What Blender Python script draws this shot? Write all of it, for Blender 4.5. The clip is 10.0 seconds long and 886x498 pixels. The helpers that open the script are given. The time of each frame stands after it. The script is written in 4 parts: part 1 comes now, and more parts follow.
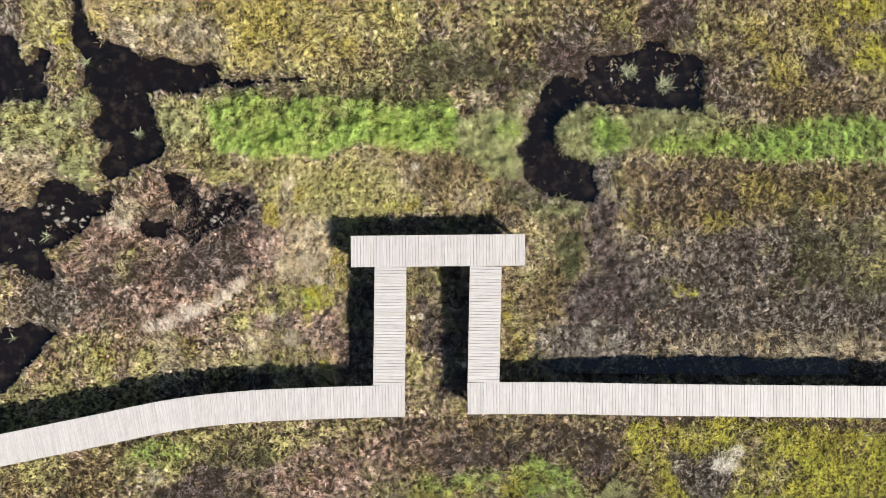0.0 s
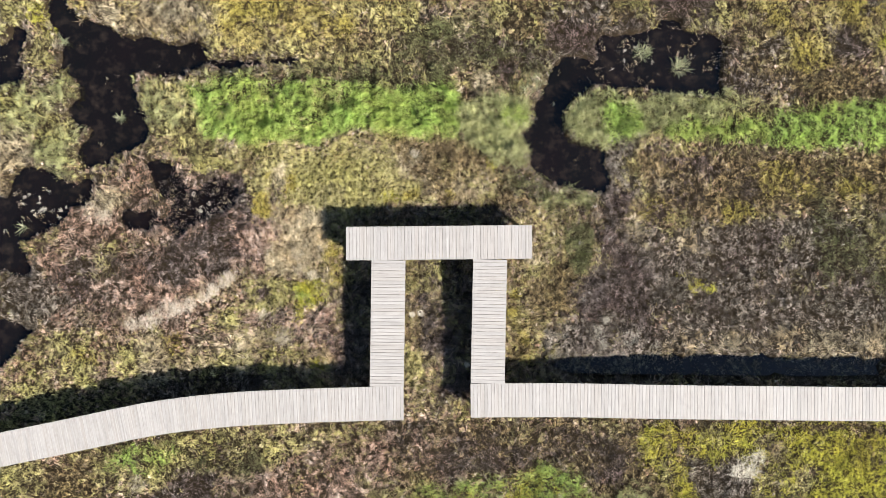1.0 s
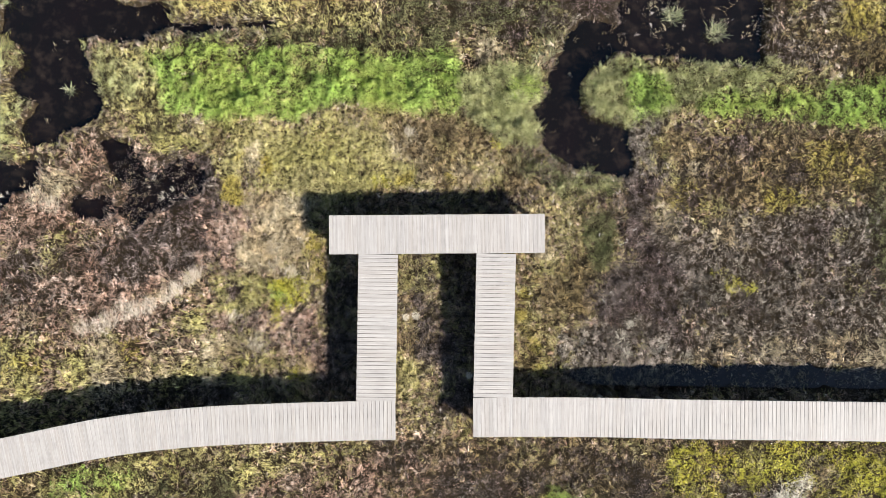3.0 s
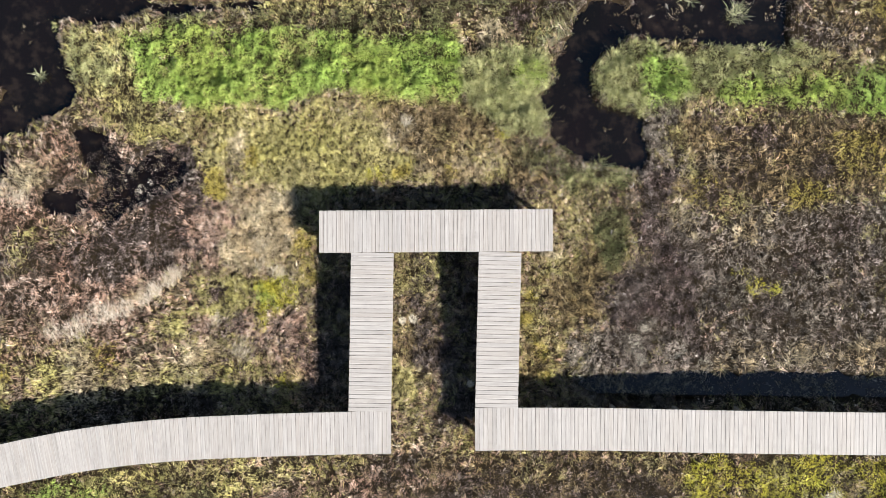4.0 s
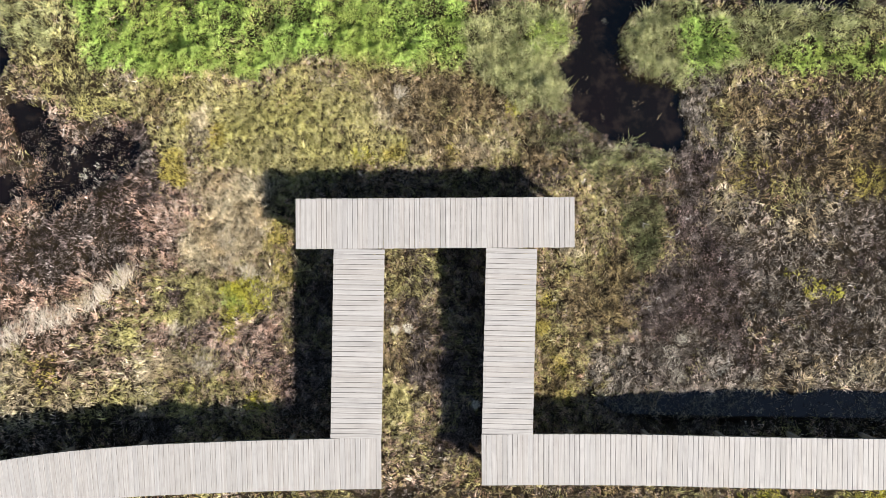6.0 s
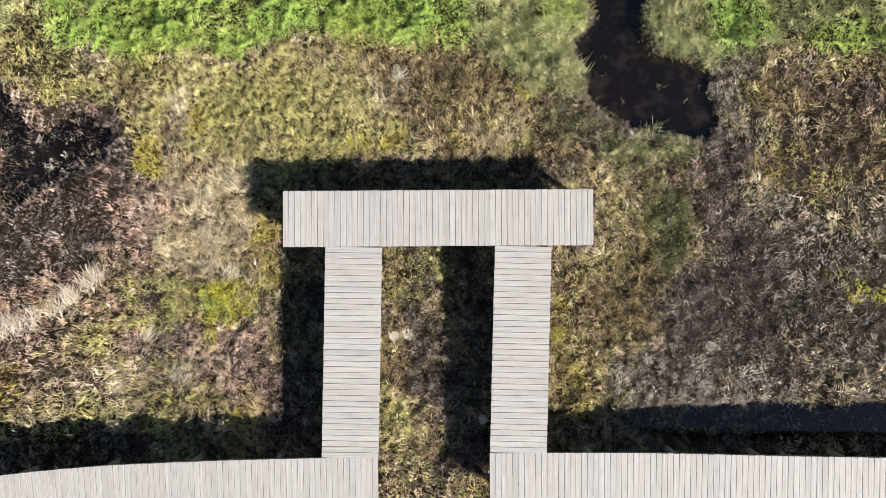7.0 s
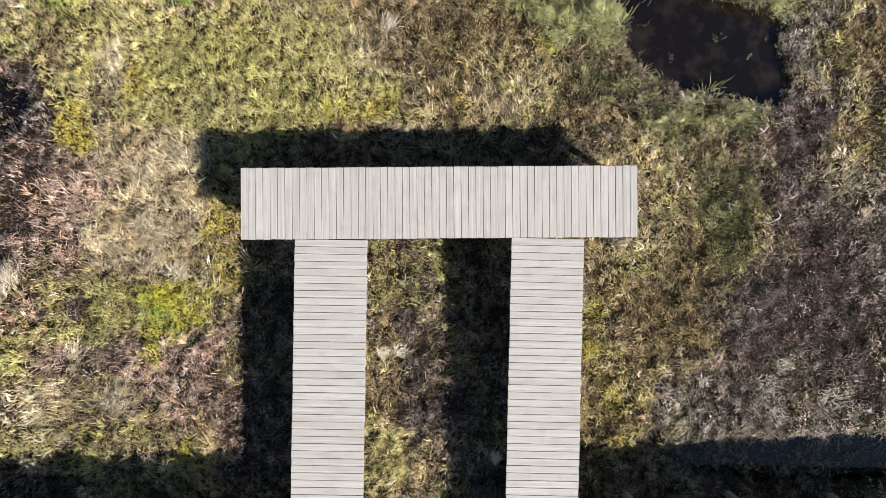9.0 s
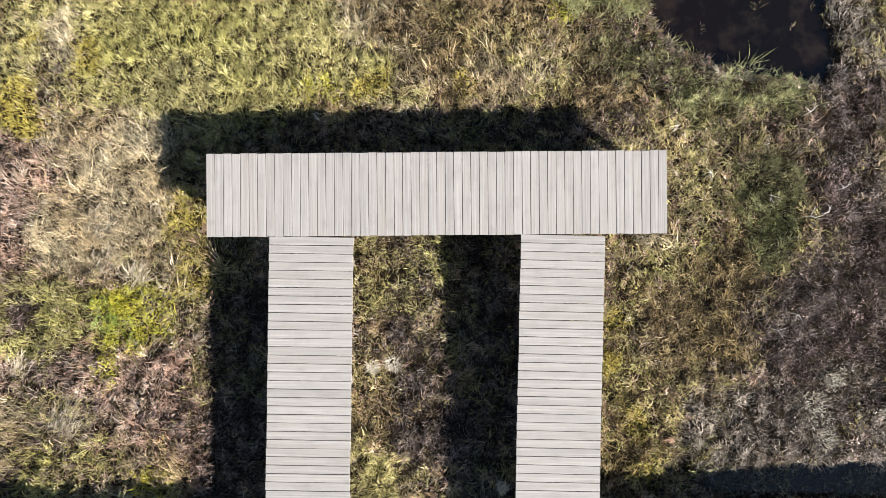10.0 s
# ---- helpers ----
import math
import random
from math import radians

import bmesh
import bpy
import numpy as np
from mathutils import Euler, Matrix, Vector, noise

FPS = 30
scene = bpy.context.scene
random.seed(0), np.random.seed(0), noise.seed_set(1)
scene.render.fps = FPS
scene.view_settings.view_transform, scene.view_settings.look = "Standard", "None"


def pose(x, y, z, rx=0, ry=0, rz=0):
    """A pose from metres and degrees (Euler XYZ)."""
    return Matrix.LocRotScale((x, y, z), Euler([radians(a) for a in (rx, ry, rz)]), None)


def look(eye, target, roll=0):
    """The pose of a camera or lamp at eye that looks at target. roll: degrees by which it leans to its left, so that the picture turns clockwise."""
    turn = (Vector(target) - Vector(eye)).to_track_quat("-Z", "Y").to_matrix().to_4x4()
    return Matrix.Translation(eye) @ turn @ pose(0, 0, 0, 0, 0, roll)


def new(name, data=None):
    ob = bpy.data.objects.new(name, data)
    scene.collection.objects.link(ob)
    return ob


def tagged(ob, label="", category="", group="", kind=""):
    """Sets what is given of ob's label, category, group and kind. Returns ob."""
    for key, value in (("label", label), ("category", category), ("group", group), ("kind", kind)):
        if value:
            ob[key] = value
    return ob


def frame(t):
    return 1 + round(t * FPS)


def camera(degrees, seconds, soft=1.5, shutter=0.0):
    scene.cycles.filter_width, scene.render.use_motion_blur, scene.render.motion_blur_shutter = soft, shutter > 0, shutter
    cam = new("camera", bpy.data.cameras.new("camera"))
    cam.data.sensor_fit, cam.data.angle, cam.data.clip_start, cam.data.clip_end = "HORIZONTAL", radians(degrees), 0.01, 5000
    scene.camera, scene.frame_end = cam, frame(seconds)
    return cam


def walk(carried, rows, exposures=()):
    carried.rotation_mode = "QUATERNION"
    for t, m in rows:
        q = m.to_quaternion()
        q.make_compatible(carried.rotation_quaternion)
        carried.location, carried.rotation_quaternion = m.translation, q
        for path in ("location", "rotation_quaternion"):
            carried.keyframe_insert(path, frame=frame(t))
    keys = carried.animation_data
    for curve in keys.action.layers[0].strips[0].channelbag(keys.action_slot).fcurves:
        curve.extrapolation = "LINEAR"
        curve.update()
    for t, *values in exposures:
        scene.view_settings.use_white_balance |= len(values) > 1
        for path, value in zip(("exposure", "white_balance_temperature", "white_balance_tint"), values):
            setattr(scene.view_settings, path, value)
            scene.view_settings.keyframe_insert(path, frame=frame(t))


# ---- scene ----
# A timber boardwalk with a viewing platform in an autumn bog, seen from a drone that sinks straight down.
cam = camera(72.0, 10.0, soft=0.8)
PATH = [
    (0.0, 0.083, 0.044, 29.727, 0.0, 0.0, -0.54),
    (0.5, 0.014, -0.172, 28.804, 0.0, 0.0, -0.52),
    (1.0, 0.013, -0.311, 27.898, 0.0, 0.0, -0.51),
    (1.5, -0.004, -0.407, 26.993, 0.0, 0.0, -0.49),
    (2.0, 0.001, -0.475, 26.074, 0.0, 0.0, -0.45),
    (2.5, 0.037, -0.549, 25.107, 0.0, 0.0, -0.41),
    (4.0, 0.085, -0.667, 22.419, 0.0, 0.0, -0.36),
    (4.5, 0.082, -0.715, 21.532, 0.0, 0.0, -0.34),
    (5.0, 0.061, -0.761, 20.647, 0.0, 0.0, -0.32),
    (5.5, 0.086, -0.782, 19.805, 0.0, 0.0, -0.32),
    (7.0, -0.033, -0.851, 17.128, 0.0, 0.0, -0.32),
    (7.5, -0.091, -0.893, 16.239, 0.0, 0.0, -0.32),
    (8.0, -0.106, -0.921, 15.404, 0.0, 0.0, -0.33),
    (8.5, -0.103, -0.959, 14.515, 0.0, 0.0, -0.33),
    (9.0, -0.083, -0.994, 13.618, 0.0, 0.0, -0.36),
    (9.5, -0.056, -1.013, 12.734, 0.0, 0.0, -0.39),
    (10.0, -0.053, -1.020, 11.865, 0.0, 0.0, -0.43),
]
walk(cam, [(t, pose(*r)) for t, *r in PATH], exposures=[(0.0, 1.42), (5.0, 1.28), (10.0, 1.17)])

# ---------------------------------------------------------------- light
SUN_WAY = Vector((1.29, -0.95, 0.87)).normalized()      # from the ground towards the sun
world = bpy.data.worlds.new("sky")
scene.world = world
world.use_nodes = True
wn = world.node_tree.nodes
sky = wn.new("ShaderNodeTexSky")
sky.sky_type, sky.sun_disc = "NISHITA", False
sky.sun_elevation = math.asin(SUN_WAY.z)
sky.dust_density, sky.ozone_density = 0.4, 1.6
sky.sun_rotation = math.atan2(SUN_WAY.x, SUN_WAY.y)
world.node_tree.links.new(sky.outputs["Color"], wn["Background"].inputs["Color"])
wn["Background"].inputs["Strength"].default_value = 0.050
sun = new("sun", bpy.data.lights.new("sun", "SUN"))
sun.data.energy, sun.data.angle, sun.data.color = 4.85, radians(0.5), (1.0, 0.945, 0.882)
sun.matrix_world = look(SUN_WAY * 60, (0, 0, 0))


# ---------------------------------------------------------------- numbers: noise and plan
def rnd_lattice(i, j, seed):
    h = (i.astype(np.int64) * 374761393 + j.astype(np.int64) * 668265263 + seed * 982451653) & 0xFFFFFFFF
    h = ((h ^ (h >> 13)) * 1274126177) & 0xFFFFFFFF
    return ((h ^ (h >> 16)) & 0xFFFF) / 65535.0


def vnoise(x, y, size, seed):
    """Smooth noise from -1 to 1 with features of that size in metres."""
    x, y = np.asarray(x) / size, np.asarray(y) / size
    i, j = np.floor(x), np.floor(y)
    u, v = x - i, y - j
    u, v = u * u * (3 - 2 * u), v * v * (3 - 2 * v)
    a, b = rnd_lattice(i, j, seed), rnd_lattice(i + 1, j, seed)
    c, d = rnd_lattice(i, j + 1, seed), rnd_lattice(i + 1, j + 1, seed)
    return 2 * ((a * (1 - u) + b * u) * (1 - v) + (c * (1 - u) + d * u) * v) - 1


def fnoise(x, y, size, seed, octaves=3):
    total, amp = 0.0, 1.0
    for k in range(octaves):
        total = total + amp * vnoise(x + 17.3 * k, y - 9.1 * k, size / 2 ** k, seed + 31 * k)
        amp *= 0.5
    return total / 1.6


def inside(x, y, corners):
    """Signed distance to a closed outline: positive inside."""
    best = np.full(x.shape, 1e9)
    odd = np.zeros(x.shape, bool)
    for (ax, ay), (bx, by) in zip(corners, corners[1:] + corners[:1]):
        ex, ey = bx - ax, by - ay
        k = np.clip(((x - ax) * ex + (y - ay) * ey) / (ex * ex + ey * ey + 1e-9), 0, 1)
        best = np.minimum(best, (x - ax - k * ex) ** 2 + (y - ay - k * ey) ** 2)
        if ay != by:
            odd ^= ((ay > y) != (by > y)) & (x < (bx - ax) * (y - ay) / (by - ay) + ax)
    d = np.sqrt(best)
    return np.where(odd, d, -d)


def step(x):
    x = np.clip(x, 0, 1)
    return x * x * (3 - 2 * x)


PATCHES, POOLS = [], []


def patch(kind, cover, soft, corners):
    """A patch of the bog (outline in metres): the share of it that a kind of growth takes, over what was there before, and how soft its edge is."""
    PATCHES.append((kind, cover, soft, corners))


def pool(corners):
    POOLS.append(corners)


# The plan of the bog, from the widest spread of growth to the smallest patch.
# far side of the creek: moor grass
patch("yellow_grass", 0.88, 0.50, [(-17.2, 13.8), (-1.6, 13.7), (-1.0, 10.5), (-2.1, 9.6), (-4.9, 8.6), (-7.1, 8.7), (-10.7, 9.2), (-13.1, 9.4), (-14.8, 9.7), (-17.0, 10.8)])
patch("straw_grass", 0.65, 0.60, [(-17.2, 13.8), (-12.3, 13.8), (-10.4, 10.6), (-9.8, 9.2), (-13.1, 9.5), (-14.8, 9.8), (-17.0, 10.8)])
patch("ochre_grass", 0.65, 0.60, [(-12.8, 11.7), (-11.2, 12.0), (-10.9, 11.2), (-12.3, 10.9)])
patch("ochre_grass", 0.71, 0.60, [(-10.3, 13.8), (-5.9, 13.7), (-6.5, 10.0), (-9.6, 10.2)])
patch("ochre_grass", 0.71, 0.60, [(-6.5, 10.7), (-4.3, 10.8), (-4.1, 9.3), (-6.3, 9.3)])
patch("ochre_grass", 0.47, 0.60, [(-3.5, 10.8), (-0.7, 13.7), (2.3, 13.7), (0.6, 11.1), (-2.1, 9.7)])
patch("rusty_sedge", 0.59, 0.50, [(-5.4, 9.7), (-2.4, 9.7), (-2.4, 8.3), (-4.9, 8.4)])
patch("olive_grass", 0.88, 0.60, [(-10.7, 9.2), (-7.1, 8.8), (-4.9, 8.6), (-2.1, 8.9), (-2.1, 8.1), (-6.8, 8.3), (-10.7, 8.6)])
patch("olive_grass", 0.82, 0.50, [(-3.8, 11.4), (-1.0, 13.7), (-0.8, 9.7), (-2.4, 9.3), (-3.5, 10.3)])
patch("straw_grass", 0.47, 0.60, [(-1.0, 11.3), (0.7, 13.7), (2.9, 13.7), (2.3, 9.9), (0.6, 9.7)])
patch("grey_sedge", 0.59, 0.40, [(-0.8, 10.8), (0.3, 10.5), (0.3, 9.4), (-0.8, 9.7)])
patch("olive_grass", 0.76, 0.50, [(2.0, 13.7), (6.2, 13.6), (6.1, 11.0), (4.7, 9.4), (2.0, 9.4)])
patch("rusty_sedge", 0.65, 0.50, [(3.1, 11.3), (10.3, 13.6), (10.0, 9.9), (7.2, 9.1), (6.1, 8.3), (3.4, 9.1)])
patch("olive_grass", 0.59, 0.40, [(3.4, 8.8), (5.0, 9.2), (6.9, 8.9), (6.1, 8.1), (4.4, 8.0)])
patch("grey_sedge", 0.59, 0.40, [(4.7, 10.7), (7.5, 11.0), (7.8, 9.6), (5.0, 9.6)])
patch("olive_grass", 0.47, 0.50, [(6.2, 13.6), (10.0, 13.6), (9.7, 9.6), (8.3, 9.9)])
patch("shrub", 0.71, 0.40, [(-2.4, 9.3), (-0.5, 10.2), (2.0, 10.5), (2.5, 9.4), (3.9, 9.1), (6.1, 8.1), (5.0, 7.6), (4.2, 6.6), (2.8, 6.4), (1.7, 7.5), (0.3, 7.6), (-2.4, 7.8)])
patch("heath", 0.69, 0.30, [(0.3, 9.7), (3.4, 9.2), (5.8, 8.3), (3.4, 8.0), (2.8, 6.9), (2.2, 8.0), (0.6, 8.6)])
patch("straw_grass", 0.59, 0.30, [(1.1, 7.6), (2.2, 8.0), (2.8, 7.2), (2.2, 6.5), (1.1, 6.8)])
patch("heath", 0.76, 0.40, [(10.0, 13.6), (13.0, 13.6), (12.7, 10.7), (10.5, 10.0), (10.0, 11.0)])
patch("olive_grass", 0.94, 0.40, [(10.8, 10.6), (13.8, 11.5), (14.3, 9.0), (12.7, 9.0), (11.1, 9.5)])
patch("rusty_sedge", 0.71, 0.50, [(14.1, 13.5), (24.2, 13.4), (24.1, 6.0), (14.3, 6.4), (12.7, 6.8), (13.0, 8.7)])
patch("yellow_grass", 0.71, 0.50, [(14.1, 11.2), (16.0, 10.9), (17.1, 13.5), (24.2, 13.4), (24.2, 8.1), (19.8, 8.4), (18.8, 9.5), (17.1, 7.9), (16.0, 7.9), (15.2, 9.8)])
patch("ochre_grass", 0.65, 0.40, [(14.6, 10.9), (15.7, 10.6), (18.2, 8.1), (16.5, 7.9), (15.2, 9.6)])
patch("ochre_grass", 0.59, 0.40, [(18.2, 11.4), (24.2, 13.4), (24.2, 11.1), (18.8, 9.5)])
patch("moss", 0.88, 0.30, [(18.2, 13.5), (24.2, 13.4), (24.2, 11.2), (19.6, 11.2)])
patch("moss", 0.65, 0.40, [(20.7, 10.0), (24.2, 10.3), (24.2, 8.9), (19.8, 8.7)])
patch("grey_sedge", 0.71, 0.40, [(19.6, 11.1), (21.5, 10.9), (21.5, 10.3), (19.6, 10.3)])
patch("heath", 0.69, 0.40, [(17.4, 9.9), (19.0, 9.8), (19.6, 8.1), (17.9, 8.4)])
patch("grey_sedge", 0.53, 0.50, [(13.0, 8.5), (15.7, 9.3), (16.0, 6.5), (13.2, 6.7)])
patch("heath", 0.80, 0.50, [(4.5, 9.1), (6.1, 9.9), (9.7, 10.4), (10.3, 13.6), (12.5, 13.6), (12.4, 10.4), (14.1, 9.0), (13.8, 6.5), (12.9, 6.4), (5.5, 8.0)])
# green bands along the old ditch
patch("shrub", 0.59, 0.30, [(-10.7, 8.0), (-6.8, 8.2), (-2.1, 8.1), (0.6, 7.5), (0.6, 6.9), (-3.5, 7.1), (-7.7, 7.5), (-10.4, 7.4)])
patch("olive_grass", 0.94, 0.30, [(-13.6, 7.4), (-11.2, 7.7), (-10.7, 6.2), (-11.0, 4.7), (-13.2, 4.9), (-13.8, 6.1)])
patch("reeds", 0.47, 0.30, [(-13.6, 7.4), (-10.4, 7.9), (-10.7, 6.2), (-12.1, 5.4), (-13.7, 6.1)])
patch("green_herbs", 0.97, 0.22, [(-11.2, 7.1), (-9.8, 7.3), (-6.0, 7.5), (-3.8, 7.2), (-2.2, 7.1), (0.5, 7.2), (1.0, 6.2), (1.3, 5.3), (0.6, 4.8), (-1.6, 4.9), (-3.8, 5.2), (-6.0, 4.6), (-8.2, 4.5), (-10.8, 4.7)])
patch("olive_grass", 0.22, 0.40, [(-6.0, 7.5), (-3.8, 7.1), (-3.5, 6.3), (-5.2, 5.1), (-6.0, 5.6)])
patch("olive_grass", 0.35, 0.30, [(-7.7, 5.0), (-3.8, 5.2), (0.6, 5.0), (0.6, 4.6), (-3.8, 4.6), (-7.7, 4.3)])
patch("reeds", 0.97, 0.22, [(0.7, 6.1), (2.0, 6.7), (3.9, 6.4), (4.4, 5.5), (3.5, 4.8), (4.1, 3.9), (3.4, 3.0), (1.9, 3.8), (1.0, 4.7)])
patch("green_herbs", 0.71, 0.25, [(2.8, 6.0), (3.6, 6.2), (4.2, 5.5), (3.0, 5.3)])
patch("reeds", 0.97, 0.22, [(5.7, 5.9), (6.9, 6.6), (8.8, 6.5), (12.9, 6.6), (14.0, 6.1), (12.7, 5.4), (10.2, 5.1), (8.3, 4.2), (7.2, 4.1), (5.8, 4.7)])
patch("green_herbs", 0.97, 0.25, [(7.4, 6.3), (8.8, 6.2), (9.1, 4.9), (7.7, 4.6)])
patch("green_herbs", 0.97, 0.25, [(9.9, 5.1), (11.6, 5.5), (12.9, 5.2), (14.3, 5.6), (15.7, 5.9), (18.4, 6.1), (24.1, 6.0), (24.1, 3.9), (18.4, 4.1), (15.7, 4.2), (13.8, 4.6), (10.2, 4.6)])
patch("olive_grass", 0.30, 0.40, [(11.0, 6.2), (14.3, 6.4), (15.1, 5.6), (12.7, 4.9)])
# banks and islands between the dark pools
patch("reeds", 0.65, 0.40, [(-23.9, 7.2), (-19.7, 7.4), (-18.4, 7.2), (-17.0, 7.8), (-16.2, 6.8), (-17.3, 6.4), (-16.2, 5.5), (-15.8, 5.0), (-17.3, 4.5), (-18.7, 4.4), (-23.9, 5.5)])
patch("olive_grass", 0.71, 0.40, [(-23.9, 7.0), (-18.6, 7.0), (-17.0, 5.7), (-16.2, 5.1), (-17.8, 4.5), (-23.9, 5.5)])
patch("straw_grass", 0.94, 0.40, [(-23.9, 5.3), (-19.2, 5.1), (-18.3, 4.4), (-19.6, 3.4), (-19.8, 2.6), (-23.9, 2.2)])
patch("reeds", 0.71, 0.30, [(-18.7, 4.4), (-16.9, 4.5), (-16.1, 3.2), (-17.3, 2.9), (-18.4, 3.8)])
patch("olive_grass", 0.97, 0.30, [(-20.8, 13.9), (-18.3, 13.8), (-17.9, 10.7), (-17.7, 8.8), (-17.1, 8.1), (-18.6, 7.8), (-19.0, 8.8), (-18.3, 10.0), (-19.0, 10.4), (-19.4, 9.7), (-20.3, 9.1), (-20.5, 10.0), (-20.1, 11.2)])
patch("moss", 0.59, 0.30, [(-18.9, 10.7), (-18.1, 10.8), (-18.0, 9.9), (-18.8, 9.7)])
patch("grey_sedge", 0.71, 0.30, [(-23.8, 13.9), (-20.5, 13.9), (-20.3, 11.0), (-20.5, 10.2), (-23.8, 10.7)])
patch("grey_sedge", 0.71, 0.25, [(-17.8, 9.6), (-16.8, 9.7), (-17.3, 8.2), (-17.8, 8.5)])
# the brown sedge fen beside the pools
patch("brown_sedge", 0.97, 0.50, [(-15.9, 3.0), (-14.3, 4.0), (-12.1, 3.8), (-9.1, 3.2), (-8.5, 1.2), (-6.9, 0.1), (-7.7, -1.5), (-9.7, -1.2), (-11.0, -2.3), (-14.6, -3.2), (-18.2, -3.7), (-19.8, -2.5), (-19.0, -0.8), (-18.4, 0.2), (-17.1, 1.3)])
patch("straw_grass", 0.59, 0.40, [(-16.5, 1.7), (-14.6, 3.0), (-13.2, 2.9), (-14.8, 1.4), (-17.1, 1.0)])
patch("straw_grass", 0.59, 0.30, [(-19.8, -1.8), (-18.6, -1.8), (-18.5, -2.8), (-19.7, -2.8)])
patch("olive_grass", 0.41, 0.40, [(-17.9, 0.2), (-14.9, -0.1), (-15.2, -1.4), (-18.2, -1.4)])
patch("heath", 0.95, 0.35, [(-11.0, 2.9), (-9.1, 2.9), (-8.1, 0.7), (-8.6, -0.9), (-10.5, -0.4), (-11.0, 1.3)])
patch("heath", 0.64, 0.40, [(-17.4, -1.1), (-12.4, 0.2), (-9.6, 0.2), (-9.9, -1.2), (-14.6, -2.5), (-17.9, -3.1)])
patch("grey_sedge", 0.82, 0.40, [(-20.4, -0.8), (-18.4, -0.8), (-16.8, -2.5), (-18.8, -4.2), (-20.4, -3.0)])
patch("straw_grass", 0.65, 0.50, [(-16.5, -3.2), (-13.2, -2.7), (-9.4, -1.4), (-9.7, -2.6), (-12.2, -3.9), (-15.2, -3.9)])
patch("brown_sedge", 0.65, 0.60, [(-19.9, -5.2), (-18.8, -4.2), (-14.3, -3.1), (-9.1, -2.6), (-4.7, -3.7), (-4.8, -5.7), (-12.4, -6.1), (-16.0, -7.0), (-20.2, -7.7)])
patch("olive_grass", 0.65, 0.60, [(-19.9, -5.2), (-18.8, -4.2), (-16.6, -4.2), (-11.9, -4.2), (-9.1, -3.1), (-5.0, -5.4), (-9.2, -5.9), (-12.4, -6.1), (-16.0, -7.0), (-20.2, -8.0), (-24.0, -7.9), (-24.0, -6.6)])
patch("straw_grass", 0.32, 0.50, [(-16.6, -5.5), (-13.3, -4.2), (-8.6, -4.0), (-5.0, -4.3), (-5.0, -5.7), (-12.4, -6.0), (-15.2, -6.7)])
patch("ochre_grass", 0.53, 0.40, [(-17.4, -4.6), (-16.1, -4.3), (-16.0, -5.3), (-17.1, -5.4)])
patch("ochre_grass", 0.47, 0.40, [(-12.7, -4.2), (-11.6, -4.2), (-11.8, -5.3), (-12.6, -5.3)])
patch("olive_grass", 0.82, 0.30, [(-24.0, -7.4), (-18.8, -6.3), (-17.1, -6.6), (-18.0, -8.0), (-24.0, -8.8)])
# open grass round the platform
patch("olive_grass", 0.85, 0.60, [(-13.2, 4.5), (-9.1, 4.6), (-6.0, 4.4), (-2.2, 4.6), (1.9, 3.9), (2.7, 1.7), (-5.0, 1.6), (-6.1, 1.2), (-8.5, 1.8), (-9.3, 2.9), (-12.1, 3.8)])
patch("rusty_sedge", 0.47, 0.50, [(-12.3, 4.2), (-3.8, 4.4), (0.6, 4.6), (2.2, 3.6), (-2.2, 3.9), (-9.1, 3.5)])
patch("straw_grass", 0.47, 0.40, [(-3.6, 4.4), (-0.5, 4.2), (-0.3, 2.5), (-2.5, 2.8)])
patch("rusty_sedge", 0.76, 0.40, [(-0.5, 4.1), (2.8, 3.6), (3.4, 1.1), (4.9, 0.6), (4.1, 2.0), (2.8, 3.9)])
patch("straw_grass", 0.88, 0.40, [(-8.3, 1.2), (-5.5, 1.6), (-5.4, 0.1), (-4.7, -1.5), (-6.1, -1.9), (-7.5, -1.0), (-8.5, 0.1)])
patch("brown_sedge", 0.59, 0.40, [(-8.5, 0.4), (-6.1, 0.1), (-6.1, -1.5), (-7.7, -1.5)])
# grey heath and rusty sedge on the other side
patch("rusty_sedge", 0.88, 0.50, [(7.7, 4.0), (24.1, 3.8), (24.1, 1.4), (14.3, 1.4), (12.6, 1.1), (9.1, 1.2), (7.7, 1.9)])
patch("olive_grass", 0.47, 0.40, [(7.7, 4.4), (9.1, 4.4), (9.1, 1.9), (7.7, 2.2)])
patch("straw_grass", 0.16, 0.40, [(8.5, 3.6), (10.2, 3.5), (11.5, 2.2), (8.8, 1.6)])
patch("ochre_grass", 0.59, 0.40, [(14.3, 3.5), (17.6, 3.5), (19.8, 2.5), (18.4, 1.8), (14.8, 1.9)])
patch("grey_sedge", 0.97, 0.50, [(7.9, 0.3), (14.0, 1.0), (24.1, 1.6), (24.0, -5.8), (7.3, -5.3), (9.3, -4.4), (8.5, -1.7)])
patch("heath", 0.35, 0.50, [(14.0, 0.9), (24.1, 1.1), (24.1, -1.8), (17.0, -2.3), (14.2, -1.7)])
patch("shrub", 0.47, 0.50, [(16.5, 1.6), (24.1, 1.5), (24.1, -2.6), (17.0, -2.0)])
patch("olive_grass", 0.47, 0.50, [(18.4, 1.6), (24.1, 1.5), (24.1, -2.4), (20.3, -2.0)])
patch("straw_grass", 0.18, 0.40, [(7.8, 1.2), (12.9, 1.1), (13.2, -0.7), (9.3, -0.6)])
patch("heath", 0.25, 0.60, [(9.0, -1.1), (15.3, -1.2), (15.0, -4.5), (9.0, -4.4)])
